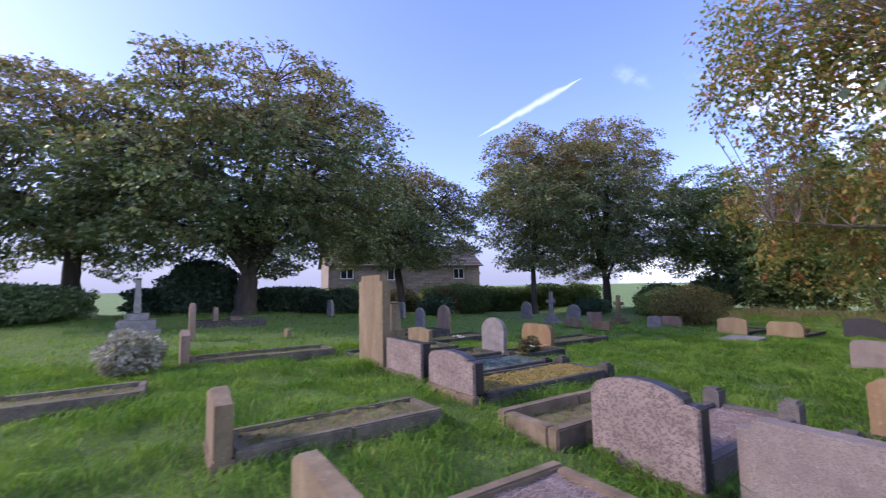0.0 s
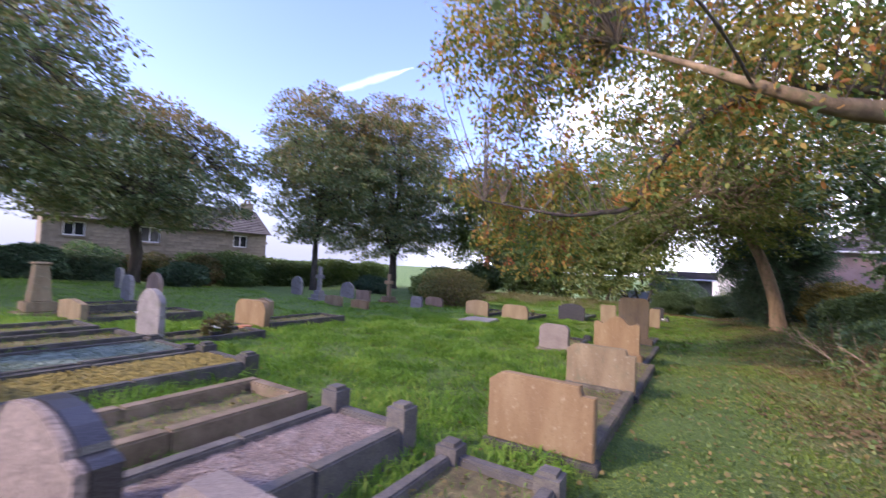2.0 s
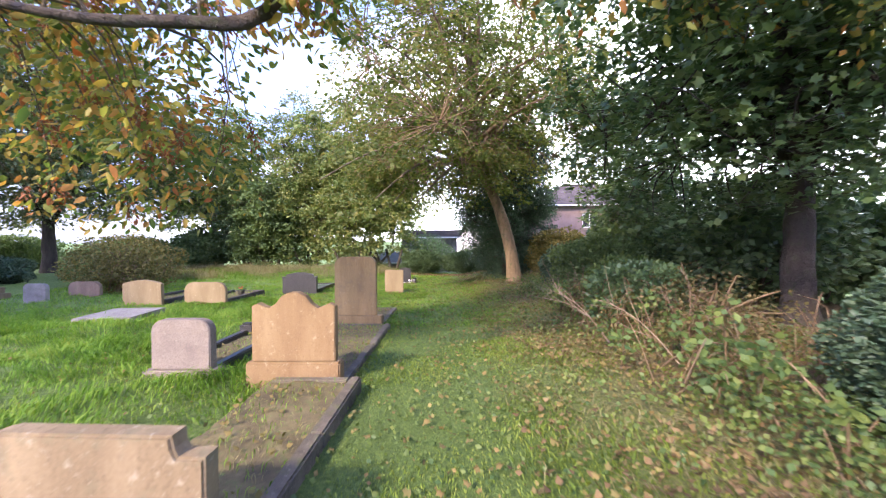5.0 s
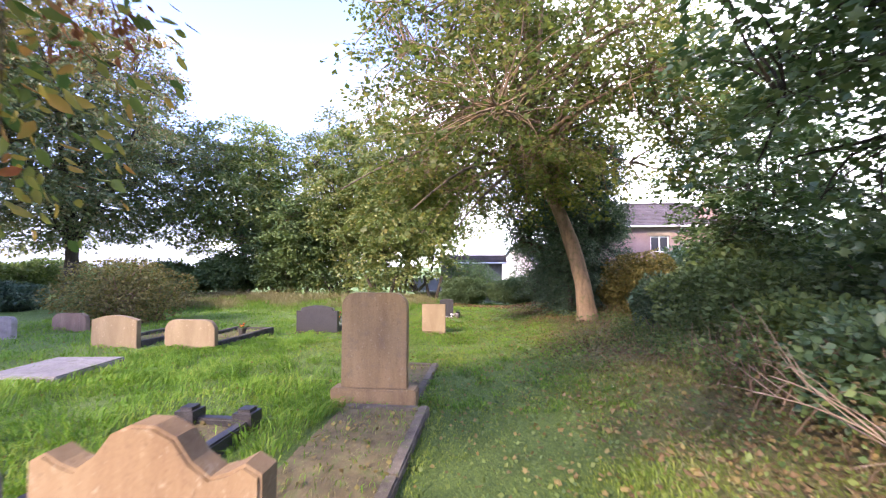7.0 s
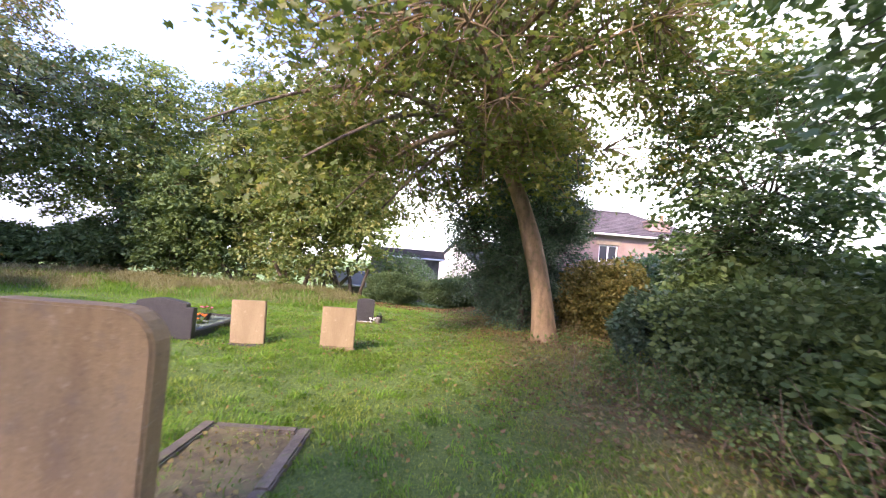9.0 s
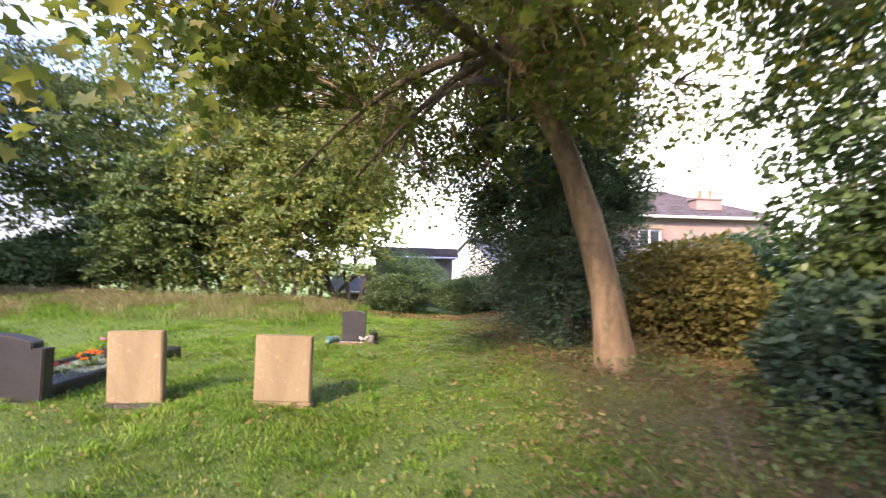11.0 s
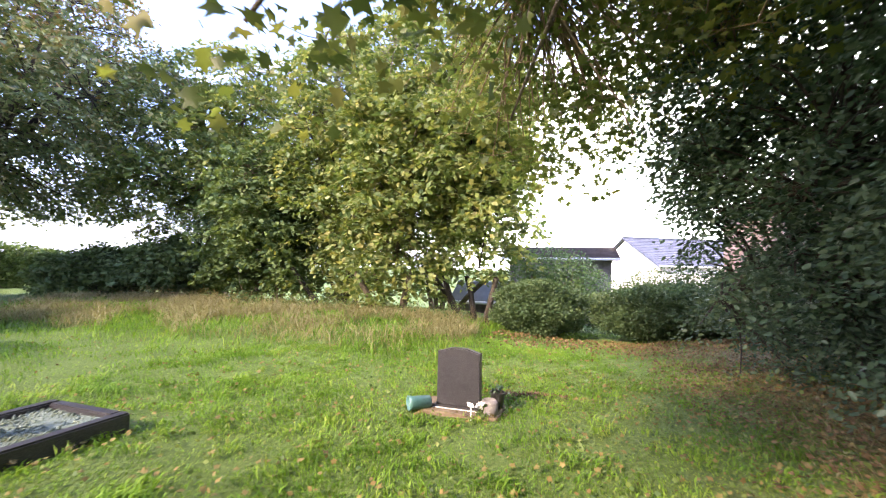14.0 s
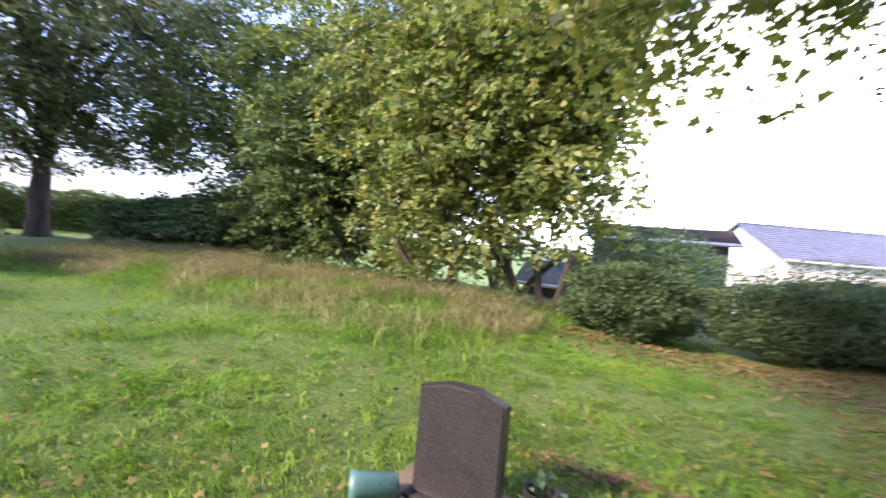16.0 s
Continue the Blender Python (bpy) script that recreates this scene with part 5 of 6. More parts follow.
tree("dark ivy-clad holly reaching to the ground", (25.3, -2.7), 1.6, (25.1, -2.6, 2.9), (2.3, 2.35, 4.0), 0.2, L_HOLLY, 0.046, 690, 140, 14, DARKBARK, limbs=14, clump_r=0.36, lumps=14, inner=0.35, core=6200, thin=0.3, flat=0.6, lobed_below=2.4, low_shape="oval", extra_pts=lumpy(110, r2, (25.1, -2.5, 3.6), (2.1, 2.1, 2.3), 10, 0.4),
     cut=lambda p: p[:, 2] > -0.35)
tree("dark holly round the foot of the leaning trunk", (22.3, -2.2), 1.0, (22.4, -2.15, 1.5), (1.1, 0.85, 2.0), 0.08, L_HOLLY, 0.04, 150, 150, 15, DARKBARK, limbs=6, clump_r=0.26, inner=0.4, core=1600, thin=0.3, flat=0.8, lobed_below=9.0, low_shape="oval", cut=lambda p: p[:, 2] > -0.3)

# far boundary thicket
for i, (bx, by, rx, ry, rz, cz, lf, sd) in enumerate((
        (30.2, 2.9, 1.8, 1.7, 3.6, 4.1, L_YG, 21), (30.0, 5.2, 2.0, 2.0, 4.3, 3.7, L_YG, 22), (31.0, 7.6, 2.2, 2.2, 4.8, 4.0, L_YG, 23), (30.4, 9.8, 2.1, 2.0, 2.9, 2.2, L_HEDGE, 24),
        (32.0, 11.8, 2.2, 2.1, 3.0, 2.7, L_DARK, 25), (33.0, 5.0, 2.4, 2.6, 5.6, 6.0, L_YG, 26), (34.0, 9.0, 2.8, 2.8, 5.6, 5.8, L_SYC, 27), (31.0, 14.2, 2.0, 2.1, 1.2, 0.85, L_HEDGE, 28), (30.2, 17.0, 2.0, 2.0, 1.0, 0.7, L_HEDGE, 29))):
    tree("tall yellowing sycamore scrub at the boundary" if lf is not L_DARK else "dense green scrub at the boundary", (bx, by), 1.2, (bx, by, cz), (rx, ry, rz), 0.09, lf, 0.11, 230, 75, sd, DARKBARK if sd % 2 else BARK, limbs=12, clump_r=0.5, stems=4, lumps=10,
         cut=lambda p: p[:, 2] > -0.1 + 0.35 * np.sin(p[:, 1] * 3.1), inner=0.6, name="scrub_tree", flat=1.0, core=900, shape="tri" if bx > 31.5 else "blade")
for (bx, by, r, lf, lab, sd) in ((29.6, 1.35, (0.85, 1.0, 0.68), L_CLIP, "clipped round green hedge bush", 41), (29.9, -1.35, (0.9, 1.5, 0.66), L_CLIP, "long clipped green hedge bush", 42), (33.5, -2.6, (1.6, 2.2, 0.8), L_CLIP, "broad clipped green garden hedge", 43),
                                 (31.4, 1.1, (0.9, 1.5, 1.15), L_DARK, "dark rounded garden shrub", 44), (29.3, -3.6, (1.2, 1.6, 0.8), L_CLIP, "broad clipped green garden hedge", 45),
                                 (32.0, -4.6, (1.4, 2.0, 0.85), L_CLIP, "broad clipped green garden hedge", 46)):
    shrub(lab, (bx, by), r, lf, 0.045, 17000 if sd < 43 else 8000, sd)
# beside the path
for (bx, by, r, lf, lab, sd, sz, n) in (
        (9.45, -3.3, (0.62, 0.58, 0.58), L_HOLLY, "rounded dark evergreen bush beside the path", 51, 0.03, 11000),
        (15.2, -3.75, (1.4, 0.8, 0.5), L_WEED, "low dark ivy bank beside the path", 52, 0.06, 9000),
        (17.2, -3.9, (1.7, 1.0, 0.75), L_HEDGE, "clipped green hedge bank beside the path", 53, 0.055, 11000),
        (18.7, -3.45, (0.7, 0.65, 0.62), L_HOLLY, "rounded dark evergreen bush beside the path", 54, 0.055, 6000),
        (22.4, -4.2, (1.2, 1.1, 0.95), L_OLIVE, "browning copper-leaved shrub beside the trunk", 55, 0.06, 8000),
        (24.6, -5.4, (1.3, 1.1, 0.9), L_HEDGE, "loose green garden shrub by the house", 56, 0.06, 7000),
        (12.4, -3.5, (1.2, 0.7, 0.5), L_BROWN, "straggling browning bramble in the verge", 57, 0.036, 1500),
        (13.4, -3.1, (0.8, 0.7, 0.5), L_DARK, "straggling green bramble in the verge", 58, 0.06, 4000),
        (20.7, 10.4, (1.6, 1.6, 1.0), L_OLIVE, "loose olive-yellow bramble shrub beyond the graves", 59, 0.055, 9000),
        (23.3, 13.0, (1.4, 1.4, 0.9), L_HEDGE, "dense green shrub beyond the graves", 60, 0.08, 8000),
        (16.0, -6.4, (2.4, 1.4, 1.4), L_DARK, "dense green bank of shrubs", 61, 0.09, 6000),
        (7.0, -5.6, (2.2, 1.3, 1.3), L_DARK, "dense green bank of shrubs", 62, 0.09, 6000),
        (20.0, -6.2, (2.2, 1.4, 1.1), L_HEDGE, "dense green bank of shrubs", 63, 0.09, 6000),
        (3.0, -4.6, (2.4, 1.3, 1.2), L_DARK, "dense green bank of shrubs", 64, 0.09, 7000),
        (1.5, 21.6, (1.6, 1.2, 1.25), L_HOLLY, "large dark holly beside the sycamore trunk", 65, 0.1, 9000),
        (7.9, 22.0, (1.25, 1.1, 0.68), L_HOLLY, "clipped dark domed evergreen bush", 66, 0.08, 7000),
        (13.2, 20.8, (1.05, 1.0, 0.58), L_HOLLY, "clipped dark domed evergreen bush", 67, 0.08, 6000),
        (14.8, 22.5, (1.2, 1.0, 0.8), L_BROWN, "loose garden shrub with reddish leaves", 68, 0.09, 5000),
        (17.2, 22.8, (1.4, 1.2, 0.9), L_HEDGE, "loose green garden shrub", 69, 0.09, 6000),
        (23.5, 18.0, (1.2, 1.1, 0.6), L_HOLLY, "clipped dark domed evergreen bush", 70, 0.08, 5000),
        (-4.6, 20.2, (2.6, 1.4, 0.75), L_DARK, "straggling green hedge with pale flowers", 71, 0.09, 9000),
        (-0.35, 8.1, (0.42, 0.42, 0.34), L_PALE, "silvery leaved bush beside a grave", 72, 0.045, 2600),
        (6.85, 6.95, (0.24, 0.24, 0.2), L_BROWN, "withered plant in a dark pot", 73, 0.035, 700)):
    shrub(lab, (bx, by), r, lf, sz, n, sd, stems=40 if "bramble" in lab else 7, bark=PALEBARK if "bramble" in lab else BARK, inner=0.75 if "bramble" in lab else 0.3, shape="oval" if "beside the path" in lab and "dark" in lab else "blade")
for x0, x1, y, h, sd in ((-1.0, 3.0, 22.9, 0.62, 81), (3.0, 7.0, 23.0, 0.62, 82), (7.0, 11.0, 23.6, 0.55, 83), (-9.0, -5.0, 22.6, 0.5, 84)):
    shrub("dark clipped boundary hedge", ((x0 + x1) / 2, y), ((x1 - x0) / 2 * 1.1, 0.7, h), L_HOLLY, 0.1, 9000, sd, name="hedge", category="hedge", box_like=0.8, shape="tri")

for i, (bx, by, r, lf) in enumerate(((9.5, 30.5, (2.0, 1.2, 1.75), L_HEDGE), (12.6, 30.0, (1.9, 1.2, 1.9), L_DARK), (15.6, 29.6, (1.8, 1.2, 1.75), L_BROWN), (18.5, 30.0, (1.9, 1.2, 1.8), L_YG), (21.4, 29.6, (1.9, 1.2, 1.7), L_HEDGE))):
    shrub("loose garden shrub in front of the stone house", (bx, by), r, lf, 0.11, 7000, 500 + i, shape="tri")
for i, x0 in enumerate((15.5, 20.0, 24.5, 29.0)):
    shrub("dark field hedge beyond the graves", (x0 + 2.2, 25.2), (2.6, 0.8, 1.05), L_HEDGE, 0.11, 8000, 520 + i, name="hedge", category="hedge", box_like=0.6, shape="tri")
for i, x0 in enumerate((-2.0, 3.5, 9.0, 14.5, 20.0, 25.5)):
    shrub("tall leafy boundary hedge behind the verge", (x0 + 2.7, -8.6), (3.1, 1.0, 1.35), L_DARK if i % 2 else L_HEDGE, 0.12, 6500, 540 + i, name="hedge", category="hedge", box_like=0.6, shape="tri")

# ---- small things at the graves ----
PETALS = {"red": (0.3, 0.03, 0.035), "orange": (0.75, 0.22, 0.02), "white": (0.75, 0.74, 0.7), "pink": (0.7, 0.2, 0.3)}
TERRA = surface("terracotta", [(0.28, 0.11, 0.05), (0.42, 0.18, 0.09), (0.5, 0.24, 0.13)], 6, 0.85, 0.3, 60)
PLASTIC = surface("teal_plastic", [(0.048, 0.134, 0.134), (0.072, 0.173, 0.168), (0.096, 0.202, 0.192)], 5, 0.45, 0.1, 40)
BLACKPL = surface("black_plastic", [(0.012, 0.012, 0.012), (0.02, 0.02, 0.02), (0.03, 0.03, 0.03)], 5, 0.5, 0.1, 40)


def lathe(profile_rz, segs=18):
    """A turned body from (radius, height) pairs."""
    bm = bmesh.new()
    rings = [[bm.verts.new((r * math.cos(2 * math.pi * i / segs), r * math.sin(2 * math.pi * i / segs), z)) for i in range(segs)] for r, z in profile_rz]
    for a, b in zip(rings, rings[1:]):
        for i in range(segs):
            bm.faces.new((a[i], a[(i + 1) % segs], b[(i + 1) % segs], b[i]))
    bm.faces.new(reversed(rings[0]))
    bm.faces.new(rings[-1])
    return bm


def flowers(label, x, y, z, kinds, spread=0.1, n=9, pot=None, h=0.18, seed=0):
    rng = np.random.default_rng(seed)
    t = thing("flower_arrangement", label, "flowers", x, y, z, 0)
    top = 0.0
    if pot:
        part("pot", lathe([(0.06, 0), (0.085, 0.12), (0.095, 0.12), (0.095, 0.15), (0.08, 0.15), (0.075, 0.11)]), pot, t, smooth=False)
        top = 0.12
    for i in range(n):
        a, r = rng.uniform(0, 6.28), spread * math.sqrt(rng.random())
        q = np.array([r * math.cos(a), r * math.sin(a), top + h * rng.uniform(0.6, 1.1)])
        v, f = tube(bend((q[0] * 0.2, q[1] * 0.2, top * 0.7), q, 0, 4, rng), [0.004] * 4, 4)
        part("stem", mesh_of("stem", v, f, L_GRASS), None, t)
        kind = kinds[i % len(kinds)]
        m = surface("petals_" + kind, [tuple(c * 0.8 for c in PETALS[kind]), PETALS[kind], tuple(min(1, c * 1.15) for c in PETALS[kind])], 20, 0.7, 0.2, 90)
        bm = bmesh.new()
        for ring, (k, rr, up) in enumerate(((7, 0.036, 0.008), (5, 0.022, 0.02))):
            for j in range(k):
                b = 2 * math.pi * j / k + ring
                w = math.pi / k * 1.1
                pts = [(0, 0, 0), (rr * 0.7 * math.cos(b - w), rr * 0.7 * math.sin(b - w), up), (rr * math.cos(b), rr * math.sin(b), up * 1.5), (rr * 0.7 * math.cos(b + w), rr * 0.7 * math.sin(b + w), up)]
                bm.faces.new([bm.verts.new(p) for p in pts])
        bmesh.ops.translate(bm, vec=q, verts=bm.verts)
        part("flower_head", bm, m, t)
    lv = rng.normal(size=(n * 4, 3)) * np.array([spread * 0.6, spread * 0.6, h * 0.25]) + [0, 0, top + h * 0.35]
    lv[:, 2] = np.maximum(lv[:, 2], top * 0.7 + 0.03)
    part("foliage", leaf_mesh("foliage", lv, 0.04, L_HEDGE, rng), None, t)
    return t


fz = -0.36 + 0.12
flowers("bright orange flowers on a black kerbed grave", 20.75, 4.2, fz, ["orange"], 0.13, 12, None, 0.16, 1)
flowers("dark red and white flowers on a black kerbed grave", 20.4, 4.3, fz, ["red"], 0.14, 9, None, 0.1, 2)
flowers("mixed flowers in a dark pot on a black kerbed grave", 21.2, 4.3, fz, ["pink", "red"], 0.12, 8, BLACKPL, 0.14, 3)
flowers("pink wreath flowers at the foot of the stone cross", 18.0, 12.4, gz(18, 12.4), ["pink", "red"], 0.22, 16, None, 0.12, 4)
flowers("white flowers on a kerbed grave", 6.9, 9.7, gz(6.9, 9.7) + 0.05, ["white"], 0.16, 14, None, 0.12, 5)
flowers("white flowers beside a plant pot", 6.7, 6.75, gz(6.7, 6.75), ["white"], 0.06, 5, BLACKPL, 0.12, 6)
flowers("small flowers in a pot behind a golden headstone", 18.4, 5.4, gz(18.4, 5.4) + 0.1, ["red", "orange"], 0.08, 6, KERB, 0.1, 7)
flowers("white flowers leaning beside the black headstone", 23.36, 1.22, gz(23.3, 1.2) + 0.02, ["white"], 0.04, 5, None, 0.1, 8)
tp = thing("plant_pot", "empty terracotta plant pot in the grass", "pot", 7.5, 7.15, gz(7.5, 7.15))
part("pot_body", lathe([(0.07, 0), (0.1, 0.14), (0.085, 0.14), (0.06, 0.03)]), TERRA, tp)
part("rim", lathe([(0.1, 0.142), (0.112, 0.142), (0.112, 0.175), (0.095, 0.175)]), TERRA, tp)
dp = thing("plant_pot", "dark plant pot with a withered plant", "pot", 6.85, 6.95, gz(6.85, 6.95))
part("pot_body", lathe([(0.13, 0), (0.17, 0.2), (0.15, 0.2), (0.12, 0.05)]), BLACKPL, dp)
ca = thing("flower_vase", "teal plastic grave vase lying on its side", "vase", 23.32, 1.86, gz(23.3, 1.86) + 0.07)
ca.matrix_basis = Matrix.Translation((23.33, 1.83, gz(23.3, 1.86) + 0.085)) @ Vector((-0.62, 0.78, 0.0)).to_track_quat("Z", "Y").to_matrix().to_4x4()
part("vase_body", lathe([(0.045, -0.11), (0.06, -0.1), (0.065, 0.08), (0.075, 0.12), (0.06, 0.12), (0.055, 0.06)]), PLASTIC, ca, smooth=True)
dv = thing("flower_vase", "black grave vase with withered stems beside the headstone", "vase", 23.62, 1.12, gz(23.6, 1.12))
part("vase_body", lathe([(0.05, 0), (0.07, 0.16), (0.08, 0.2), (0.065, 0.2), (0.055, 0.1)]), BLACKPL, dv)
rng = np.random.default_rng(3)
part("stems", leaf_mesh("stems", rng.normal(size=(26, 3)) * [0.04, 0.04, 0.04] + [0, 0, 0.23], 0.036, L_HOLLY, rng), None, dv)["kind"] = "stuff"
wb = thing("flower_vase", "small grey stone vase beside the black headstone", "vase", 23.42, 1.16, gz(23.4, 1.16))
part("vase_body", lathe([(0.06, 0), (0.085, 0.03), (0.085, 0.14), (0.06, 0.17), (0.05, 0.15)]), GREYSTONE, wb, smooth=True)

gm = thing("grave_marker", "small white card on a thin stake before the headstone", "marker", 23.27, 1.3, gz(23.27, 1.3), -20)
part("stake", box(-0.004, 0.004, -0.004, 0.004, -0.05, 0.13, 0), WHITEPAINT, gm)
cd = box(-0.003, 0.003, -0.035, 0.035, 0.0, 0.05, 0.001)
bmesh.ops.rotate(cd, matrix=Matrix.Rotation(radians(-25), 3, "Y"), verts=cd.verts)
bmesh.ops.translate(cd, vec=(0, 0, 0.12), verts=cd.verts)
part("card", cd, WHITEPAINT, gm)

# a parked car behind the far hedge
CARPAINT = surface("silver_car_paint", [(0.42, 0.46, 0.5), (0.5, 0.54, 0.58), (0.56, 0.6, 0.64)], 1, 0.25, 0.02, 20, metal=0.3)
RUBBER = surface("tyre_rubber", [(0.012, 0.012, 0.012), (0.02, 0.02, 0.02), (0.03, 0.03, 0.03)], 9, 0.9, 0.3, 50)


def car(x, y, rz):
    z = gz(x, y)
    t = thing("car", "silver hatchback car parked behind the hedge", "car", x, y, z, rz)
    side = [(-2.0, 0.35), (2.0, 0.35), (2.05, 0.75), (1.75, 0.92), (1.0, 1.0), (-1.95, 1.0), (-2.05, 0.8)]
    bm = slab(side, 1.7, 0.05)
    bmesh.ops.translate(bm, vec=(-0.85, 0, 0), verts=bm.verts)
    part("body", bm, CARPAINT, t)
    bm = slab([(-1.85, 1.003), (0.95, 1.003), (0.35, 1.42), (-0.2, 1.5), (-1.3, 1.46)], 1.5, 0.05)
    bmesh.ops.translate(bm, vec=(-0.75, 0, 0), verts=bm.verts)
    c = part("cabin", bm, PANE, t, "dark glazed cabin")
    part("roof", box(-0.7, 0.7, -1.25, 0.1, 1.475, 1.52, 0.015), CARPAINT, c)
    for sx in (-1, 1):
        for py in (-1.25, 1.25):
            w = bmesh.new()
            bmesh.ops.create_cone(w, cap_ends=True, segments=22, radius1=0.32, radius2=0.32, depth=0.2)
            bmesh.ops.bevel(w, geom=[e for e in w.edges if abs(e.verts[0].co.z - e.verts[1].co.z) < 0.01], offset=0.03, segments=2, affect="EDGES")
            bmesh.ops.rotate(w, matrix=Matrix.Rotation(radians(90), 3, "Y"), verts=w.verts)
            bmesh.ops.translate(w, vec=(sx * 0.78, py, 0.32), verts=w.verts)
            wh = part("tyre", w, RUBBER, t)
            r = bmesh.new()
            bmesh.ops.create_cone(r, cap_ends=True, segments=18, radius1=0.2, radius2=0.17, depth=0.02)
            bmesh.ops.rotate(r, matrix=Matrix.Rotation(radians(90), 3, "Y"), verts=r.verts)
            bmesh.ops.translate(r, vec=(sx * 0.89, py, 0.32), verts=r.verts)
            part("rim", r, CARPAINT, wh)
    for sx in (-0.65, 0.65):
        part("headlight", box(sx - 0.18, sx + 0.18, 1.93, 2.07, 0.68, 0.8, 0.03), WHITEPAINT, t)
    return t


car(-8.6, 24.5, 70)

# ---- grass, weeds and fallen leaves ----
BEDS = [(o.matrix_basis.translation.x, o.matrix_basis.translation.y, max(abs(v.co.x) for c in o.children for v in c.data.vertices) - 0.0, max(abs(v.co.y) for c in o.children for v in c.data.vertices))
        for o in list(scene.objects) if o.name.startswith("grave_surround")]


def off_beds(x, y, pad=0.0):
    ok = np.ones(len(x), bool)
    for bx, by, a, b in BEDS:
        ok &= ~((np.abs(x - bx) < a + pad) & (np.abs(y - by) < b + pad))
    return ok


def blades(name, label, x, y, height, width, mat, seed, lean=0.5, category="grass", base=None, comb=0.8):
    """Grass blades, bent over; comb lays neighbouring blades the same way in swathes."""
    rng = np.random.default_rng(seed)
    n = len(x)
    z = (ground_z(x, y) if base is None else base) - 0.01
    a = rng.uniform(0, 2 * math.pi, n)
    u = np.stack([np.cos(a), np.sin(a), np.zeros(n)], 1)
    b = 2.2 * np.sin(x * 1.7 + 1.4 * np.sin(y * 2.1)) + 1.9 * np.sin(y * 2.6 + 1.2 * np.sin(x * 3.1)) + rng.normal(size=n) * (math.pi * (1 - comb) + 0.45)
    l = np.stack([np.cos(b), np.sin(b), np.zeros(n)], 1) * (rng.uniform(0.35, 1.2, n) * lean)[:, None]
    o = np.stack([x, y, z], 1)
    h = (height * rng.uniform(0.5, 1.25, n))[:, None]
    w = width * rng.uniform(0.7, 1.3, n)[:, None]
    up = np.array([0, 0, 1.0])
    mid = o + l * h * 0.3 + up * h * 0.58
    tip = o + l * h * 1.05 + up * h * np.maximum(0.25, 1 - 0.42 * np.linalg.norm(l, axis=1))[:, None]
    V = np.stack([o, mid - u * w, mid + u * w, tip], 1).reshape(-1, 3)
    i = np.arange(n) * 4
    F = np.concatenate([np.stack([i, i + 2, i + 1], 1), np.stack([i + 1, i + 2, i + 3], 1)])
    ob = new(name, mesh_of(name, V, F, mat))
    return tagged(ob, label, category, kind="stuff")


rng = np.random.default_rng(99)


def scatter(n, x0, x1, y0, y1):
    return rng.uniform(x0, x1, n), rng.uniform(y0, y1, n)


def tufty(x, y):
    """Uneven turf: 0.4 to 1.6."""
    return 1 + 0.42 * np.sin(x * 2.3 + 2 * np.sin(y * 1.3)) + 0.32 * np.sin(y * 3.7 + 1.7 * np.sin(x * 2.9))


def lawn(n, x0, x1, y0, y1, h, w, seed, lean, mat=None):
    x, y = scatter(n, x0, x1, y0, y1)
    k = tufty(x, y)
    worn = np.where(y < 0.6, ss(-2.6, 0.0, y) * 0.7 + 0.3, 1.0)
    keep = (rng.random(n) < worn * np.clip(k, 0.6, 1)) & off_beds(x, y, -0.02)
    x, y, k = x[keep], y[keep], k[keep]
    short = np.where(np.abs(y + 0.1) < 0.6, 0.6, 1.0)
    blades("grass", "uneven green grass of the churchyard", x, y, h * np.maximum(k, 0.65) * short, w, mat or L_GRASS, seed, lean)


lawn(92000, -3.5, 7, 0.6, 10, 0.12, 0.006, 101, 1.0)
lawn(52000, 7, 15, 1.2, 8.5, 0.12, 0.006, 102, 1.0)
lawn(46000, -1, 13, -2.2, 0.9, 0.05, 0.0045, 103, 0.9, L_PATH)
lawn(48000, 11, 20, -2.2, 3.8, 0.055, 0.0045, 104, 0.9, L_PATH)
lawn(60000, 18, 27.5, -1.6, 6, 0.06, 0.0045, 105, 0.9)
lawn(17000, 14.5, 18.6, 3.6, 6.2, 0.085, 0.0055, 114, 1.0)
lawn(36000, 19.5, 27.5, -1.9, 4.5, 0.035, 0.006, 116, 0.8)
lawn(40000, 4, 20, -2.2, 1.2, 0.03, 0.005, 117, 0.8, L_PATH)
lawn(22000, 26.5, 31, -3, 4, 0.07, 0.0055, 115, 0.9)
lawn(26000, 14, 28, 5, 13, 0.10, 0.008, 106, 1.0)
lawn(26000, -8, 16, 9, 21, 0.11, 0.010, 107, 1.0)
tc = rng.uniform([-3.5, 1.2], [16.5, 10.5], (900, 2))
tx, ty = (np.repeat(tc[:, i], 42) + rng.normal(size=900 * 42) * 0.07 for i in (0, 1))
keep = off_beds(tx, ty, 0.02)
blades("grass_tufts", "coarse tufts of long grass between the graves", tx[keep], ty[keep], np.repeat(rng.uniform(0.12, 0.24, 900), 42)[keep], 0.0055, L_GRASS, 113, 1.2)
tc = rng.uniform([14, -1.5], [27.5, 6.0], (1300, 2))
tx, ty = (np.repeat(tc[:, i], 26) + rng.normal(size=1300 * 26) * 0.05 for i in (0, 1))
keep = off_beds(tx, ty, 0.02)
blades("grass_tufts", "small tufts of lush grass in the mown turf", tx[keep], ty[keep], np.repeat(rng.uniform(0.06, 0.13, 1300), 26)[keep], 0.006, L_GRASS, 119, 1.1)
x, y = scatter(34000, 25.2, 29.8, 2.4, 15)
keep = (rng.random(34000) < ss(25.4, 27.6, x + 0.12 * (y - 3))) & (tufty(x * 0.8, y * 0.7) > 0.8)
